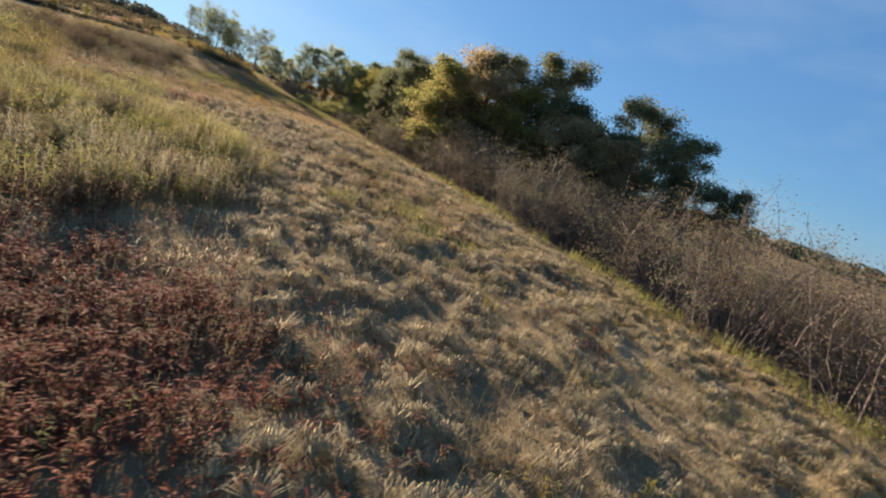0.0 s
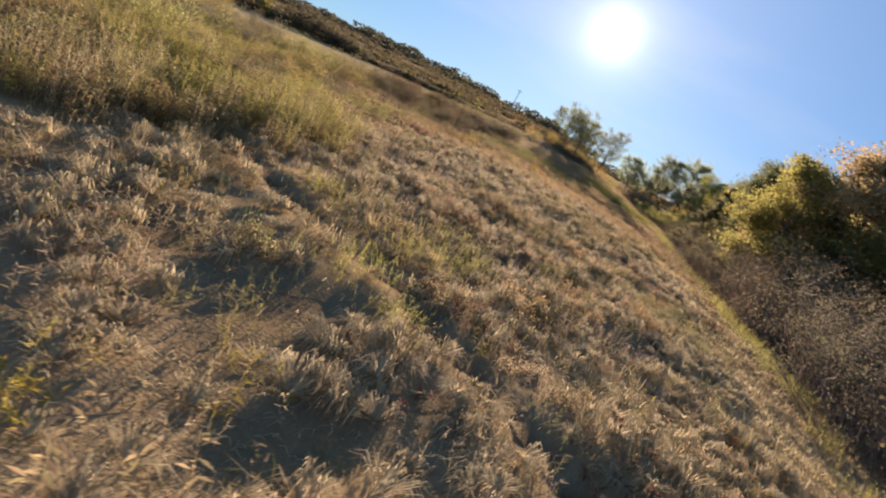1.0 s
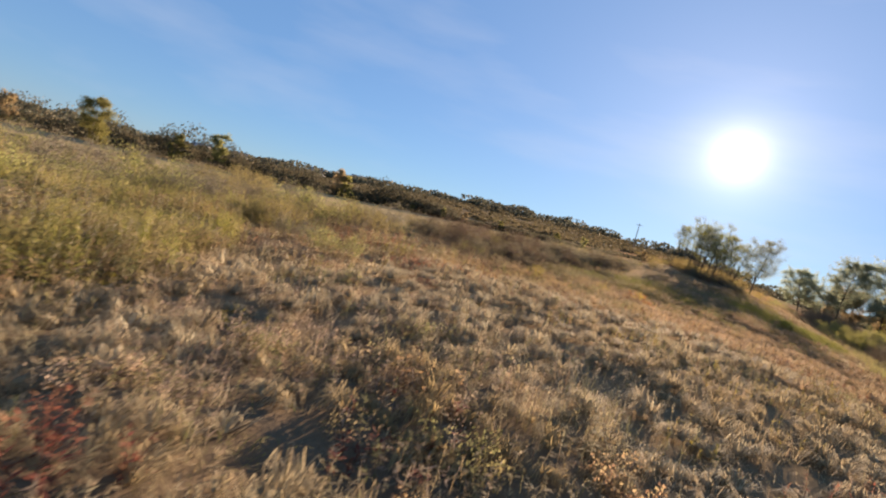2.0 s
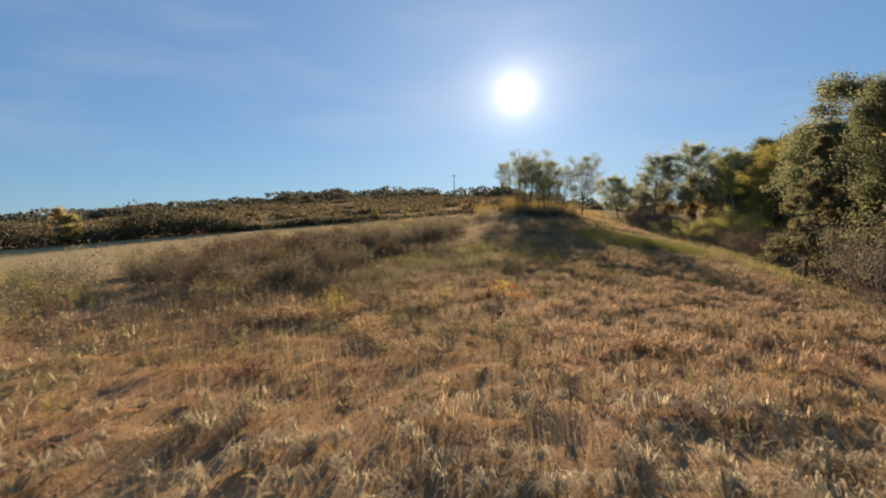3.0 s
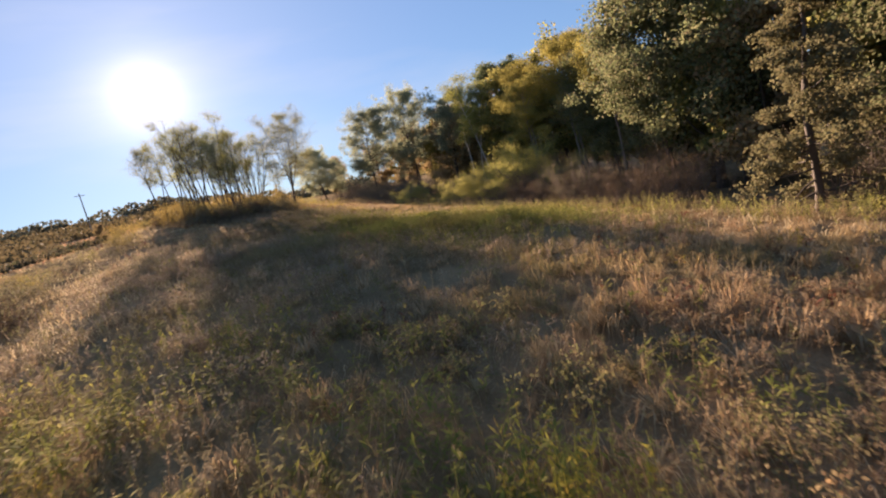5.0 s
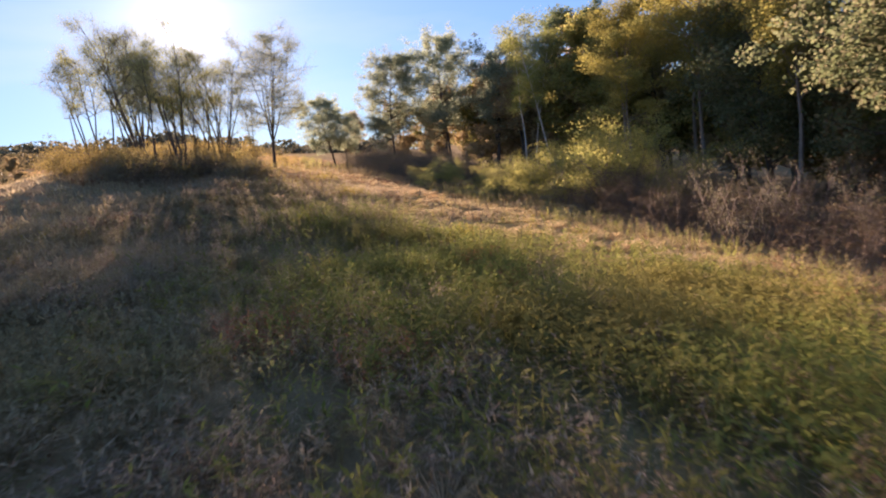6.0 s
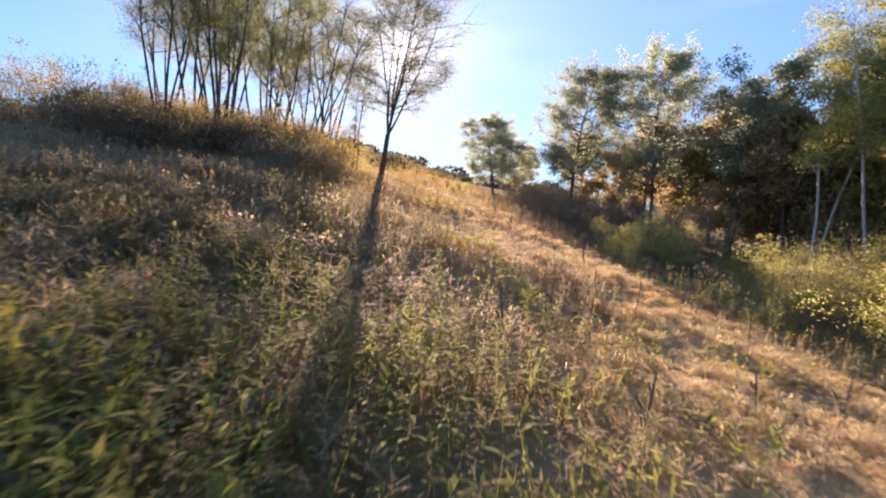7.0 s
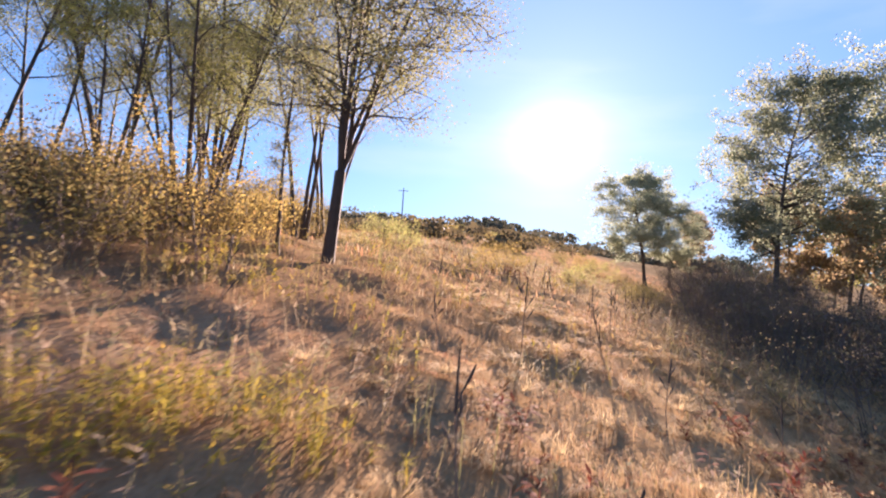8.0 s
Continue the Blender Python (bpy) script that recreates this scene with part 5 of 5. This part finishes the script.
# small bushy weeds in the meadow, by stretch: x, y of the middle, half widths, kinds
rw = np.random.default_rng(29)
WEED_LABEL = {"rust_clump": "small bushy weed with rust-brown leaves in the meadow", "olive_clump": "small bushy weed with dull green leaves in the meadow", "mauve_clump": "small bushy weed with withered mauve-brown leaves", "tan_clump": "small bushy weed with tan seed heads in the meadow"}
for cx, cy, wx, wy, count, kinds in ((10.5, 50, 6.5, 8, 64, ("rust_clump", "tan_clump", "rust_clump", "olive_clump")), (9, 60, 6, 6, 44, ("rust_clump", "olive_clump", "mauve_clump", "olive_clump")), (16, 52, 4, 7, 30, ("tan_clump", "tan_clump", "olive_clump")),
                                     (12, 20, 4.5, 7, 54, ("mauve_clump", "tan_clump", "rust_clump", "olive_clump")), (14.5, 76, 5, 7, 50, ("mauve_clump", "olive_clump", "mauve_clump")), (16.0, 88, 3, 4.5, 34, ("mauve_clump", "olive_clump", "mauve_clump"))):
    for i in range(count):
        x, y = cx + wx * rw.uniform(-1, 1), cy + wy * rw.uniform(-1, 1)
        if dark_line(x, y) > 0.05 or dark_line(x, y + 0.3) > 0.3:
            continue
        k = kinds[i % len(kinds)]
        plant(k, x, y, rw.uniform(0, 6.28), rw.uniform(0.6, 1.15), None, WEED_LABEL[k], "weed", "bushy weeds of the meadow", 0.02)


# ---- the distance ----
def far_woods():
    """Crowns on the rising ground all round, as one mass of leaves."""
    r = np.random.default_rng(5)
    c = []
    for i in range(620):
        az = r.uniform(-1.55, 0.32) if i < 430 else r.uniform(0.32, 4.73)
        d = r.uniform(190, 330)
        x, y = 8 + d * math.sin(az), 60 + d * math.cos(az)
        if az > 0.05 and az < 1.2:
            d += 40
        h, w = r.uniform(2.0, 5.2), r.uniform(4, 9)
        n = 190
        u = r.normal(0, 1, (n, 3))
        u /= np.linalg.norm(u, axis=1)[:, None]
        u *= r.uniform(0.75, 1.05, (n, 1))
        c.append(np.array([x, y, float(base_z(x, y)) + h * 0.5]) + u * np.array([w, w, h * 0.55]))
    c = np.concatenate(c)
    tagged(part("far_woods", leaf_mesh("far_woods", c, 0.95, FAR_LEAF, r, 0, 1.2)), "distant mixed autumn woods on the rising ground", "woods", kind="stuff")


def far_scrub():
    """Low scrub on the open ground between the hedge and the far woods."""
    r = np.random.default_rng(15)
    c = []
    for i in range(620):
        az, d = r.uniform(-1.5, 0.16), r.uniform(75, 215)
        x, y = 8 + d * math.sin(az), 60 + d * math.cos(az)
        if y < 8 + float(np.interp(x, LINE[0][1], LINE[1][1])):
            continue
        h, w = r.uniform(0.6, 2.0), r.uniform(1.5, 4.5)
        u = r.normal(0, 1, (110, 3))
        u /= np.linalg.norm(u, axis=1)[:, None]
        c.append(np.array([x, y, float(base_z(x, y)) + h * 0.4]) + u * r.uniform(0.6, 1.05, (110, 1)) * np.array([w, w, h * 0.55]))
    tagged(part("far_scrub", leaf_mesh("far_scrub", np.concatenate(c), 0.42, SCRUB_LEAF, r, 0, 1.2)), "brown and olive scrub on the far slope", "scrub", kind="stuff")


LINE = (((0, 0.25, 0.5, 0.75, 1), (-120, -64, -38, -21, 3)), ((0, 0.25, 0.5, 0.75, 1), (22, 56, 82, 101, 116)))


def hedge():
    """The dark line of trees along the far side of the mown field."""
    r = np.random.default_rng(6)
    c = []
    for i in range(190):
        t = (i + r.random()) / 190
        x, y = float(np.interp(t, *LINE[0])), float(np.interp(t, *LINE[1])) + r.uniform(-2, 2)
        h, w = r.uniform(1.2, 4.0), r.uniform(1.5, 3.4)
        h *= (0.45 + 0.9 * float(vnoise(np.array(t * 19), np.array(0.5), 9))) * float(np.interp(t, [0, 0.45, 0.62, 0.7, 1], [1.5, 1.4, 0.9, 0.3, 0.25]))
        n = 360
        u = r.normal(0, 1, (n, 3))
        u /= np.linalg.norm(u, axis=1)[:, None]
        u *= r.uniform(0.6, 1.05, (n, 1))
        c.append(np.array([x, y, float(base_z(x, y)) + h * 0.48]) + u * np.array([w, w, h * 0.52]))
    c = np.concatenate(c)
    tagged(part("field_hedge", leaf_mesh("field_hedge", c, 0.2, HEDGE_LEAF, r, 0, 1.2)), "grey-green and brown hedge along the mown field", "woods", kind="stuff")


far_woods()
far_scrub()
hedge()
rh = np.random.default_rng(61)
for i in range(16):
    t = (i + rh.random()) / 16
    x, y = float(np.interp(t, *LINE[0])) + 1.5, float(np.interp(t, *LINE[1])) - rh.uniform(1, 3)
    k = ("back_c", "broad_c", "back_a", "back_b")[i % 4]
    plant(k, x, y, i, rh.uniform(0.24, 0.38) * (1.0 if t < 0.55 else 0.5), None, "small autumn tree in the hedge beyond the mown field", "tree", "trees of the hedge")



# ---- small things ----
def house(x, y, turn, wall_col, roof_col):
    """A far house: walls, gabled roof, windows."""
    ob = new("house")
    w, d, h = 8.0, 6.0, 3.2
    bm = bmesh.new()
    bmesh.ops.create_cube(bm, size=1.0, matrix=Matrix.Translation((0, 0, h / 2)) @ Matrix.Diagonal((w, d, h, 1)))
    gable = [bm.verts.new(v) for v in ((-w / 2, -d / 2, h), (-w / 2, d / 2, h), (-w / 2, 0, h + 1.9), (w / 2, -d / 2, h), (w / 2, d / 2, h), (w / 2, 0, h + 1.9))]
    bm.faces.new(gable[:3])
    bm.faces.new(gable[3:])
    me = bpy.data.meshes.new("house_wall")
    bm.to_mesh(me)
    bm.free()
    me.materials.append(wall_col)
    part("wall", me, ob)
    for s in (-1, 1):
        bm = bmesh.new()
        a = math.atan2(1.9, d / 2)
        m = Matrix.Translation((0, s * (d / 4 + 0.1), h + 0.95)) @ Matrix.Rotation(-s * a, 4, "X") @ Matrix.Diagonal((w + 0.8, 3.9, 0.18, 1))
        bmesh.ops.create_cube(bm, size=1.0, matrix=m)
        me = bpy.data.meshes.new("house_roof")
        bm.to_mesh(me)
        bm.free()
        me.materials.append(roof_col)
        part("roof", me, ob)
    for i in range(3):
        bm = bmesh.new()
        bmesh.ops.create_cube(bm, size=1.0, matrix=Matrix.Translation((-2.5 + 2.5 * i, -d / 2 - 0.02, 1.6)) @ Matrix.Diagonal((0.9, 0.12, 1.2, 1)))
        me = bpy.data.meshes.new("house_window")
        bm.to_mesh(me)
        bm.free()
        me.materials.append(DARK_GLASS)
        part("window", me, ob)
    ob.matrix_basis = pose(x, y, float(base_z(x, y)) - 0.1, 0, 0, turn)
    return tagged(ob, "distant pale house with a gabled roof among trees", "house", "far houses")


DARK_GLASS = plain("dark_glass", (0.06, 0.07, 0.08), 0.2)
PALE_WALL = plain("pale_wall", (0.75, 0.72, 0.66))
GREY_ROOF = plain("grey_roof", (0.42, 0.4, 0.38))
for hx, hy, ht in ((-150, 142, 30), (-141, 152, 10), (-128, 158, 55), (-117, 166, 20), (-103, 172, 40)):
    house(12 + (hx - 12) * 1.4, 20 + (hy - 20) * 1.4, ht, PALE_WALL, GREY_ROOF)


def utility_pole(x, y):
    ob = new("utility_pole")
    v, f = tube(np.array([[0, 0, -0.3], [0, 0, 4.5], [0, 0, 9.0]]), [0.16, 0.14, 0.11], 8)
    part("pole", mesh_from("utility_pole", v, [f], GREY_BARK, True), ob)
    v, f = tube(np.array([[-1.1, 0, 8.4], [0, 0, 8.4], [1.1, 0, 8.4]]), [0.07, 0.07, 0.07], 4)
    part("crossarm", mesh_from("crossarm", v, [f], GREY_BARK), ob)
    ob.matrix_basis = pose(x, y, float(base_z(x, y)), 0, 0, 20)
    tagged(ob, "weathered wooden pole on the far rise", "pole")


utility_pole(-10, 205)


def sapling(x, y):
    """The low tree in orange and yellow leaf."""
    ob = make_shrub("sapling", 41, 0.92, 0.9, 14, 1200, 0.036, ORANGE_LEAF, TWIG, 0.1, 0.012, 5)
    tagged(stand(ob, x, y, 0.4), "small sapling with orange, red and yellow leaves", "sapling")
    ob = make_shrub("sapling", 42, 0.95, 0.5, 6, 420, 0.036, YELLOW_WEED, TWIG, 0.1, 0.012, 5)
    tagged(stand(ob, x - 0.35, y + 0.5, 0.4), "small sapling with yellow-green leaves beside the orange one", "sapling")


sapling(10.25, 48.9)


def dry_stalk(x, y, h, seed):
    """A dark dead flower stalk with side branches and seed heads."""
    r = np.random.default_rng(seed)
    ob = new("dry_stalk")
    line = bent((0, 0, -0.05), (r.normal(0, 0.12), r.normal(0, 0.12), 1), h, r, 5, 0.05)
    v, f = tube(line, np.linspace(0.006, 0.003, 6), 5)
    part("stalk", mesh_from("dry_stalk", v, [f], TWIG, True), ob)
    for i in range(3):
        q, d = along(line, 0.55 + 0.14 * i)
        a = r.uniform(0, 6.28)
        tw = bent(q, (math.cos(a) * 0.5, math.sin(a) * 0.5, 0.8), h * 0.22, r, 3, 0.1)
        v, f = tube(tw, [0.003, 0.003, 0.009, 0.005], 5)
        part("seed_head", mesh_from("seed_head", v, [f], DARK_BARK, True), ob)
    v, f = tube(line[-2:] + np.array([[0, 0, 0.0], [0, 0, 0.1]]), [0.01, 0.006], 6)
    part("seed_head", mesh_from("seed_head", v, [f], DARK_BARK, True), ob)
    ob.matrix_basis = pose(x, y, float(ground_z(x, y)))
    return tagged(ob, "dark dead flower stalk standing above the dry grass", "stalk", "dry stalks")


rs = np.random.default_rng(77)
for i in range(90):
    y = rs.uniform(78, 112)
    x = float(np.interp(y, [78, 95, 112], [23.0, 23.5, 22.5])) + rs.normal(0, 2.4)
    dry_stalk(x, y, rs.uniform(0.5, 1.0), i)

plant("broad_c", -42.0, 48.0, 0.4, 0.5, None, "yellow-green small tree standing alone on the rise", "tree")
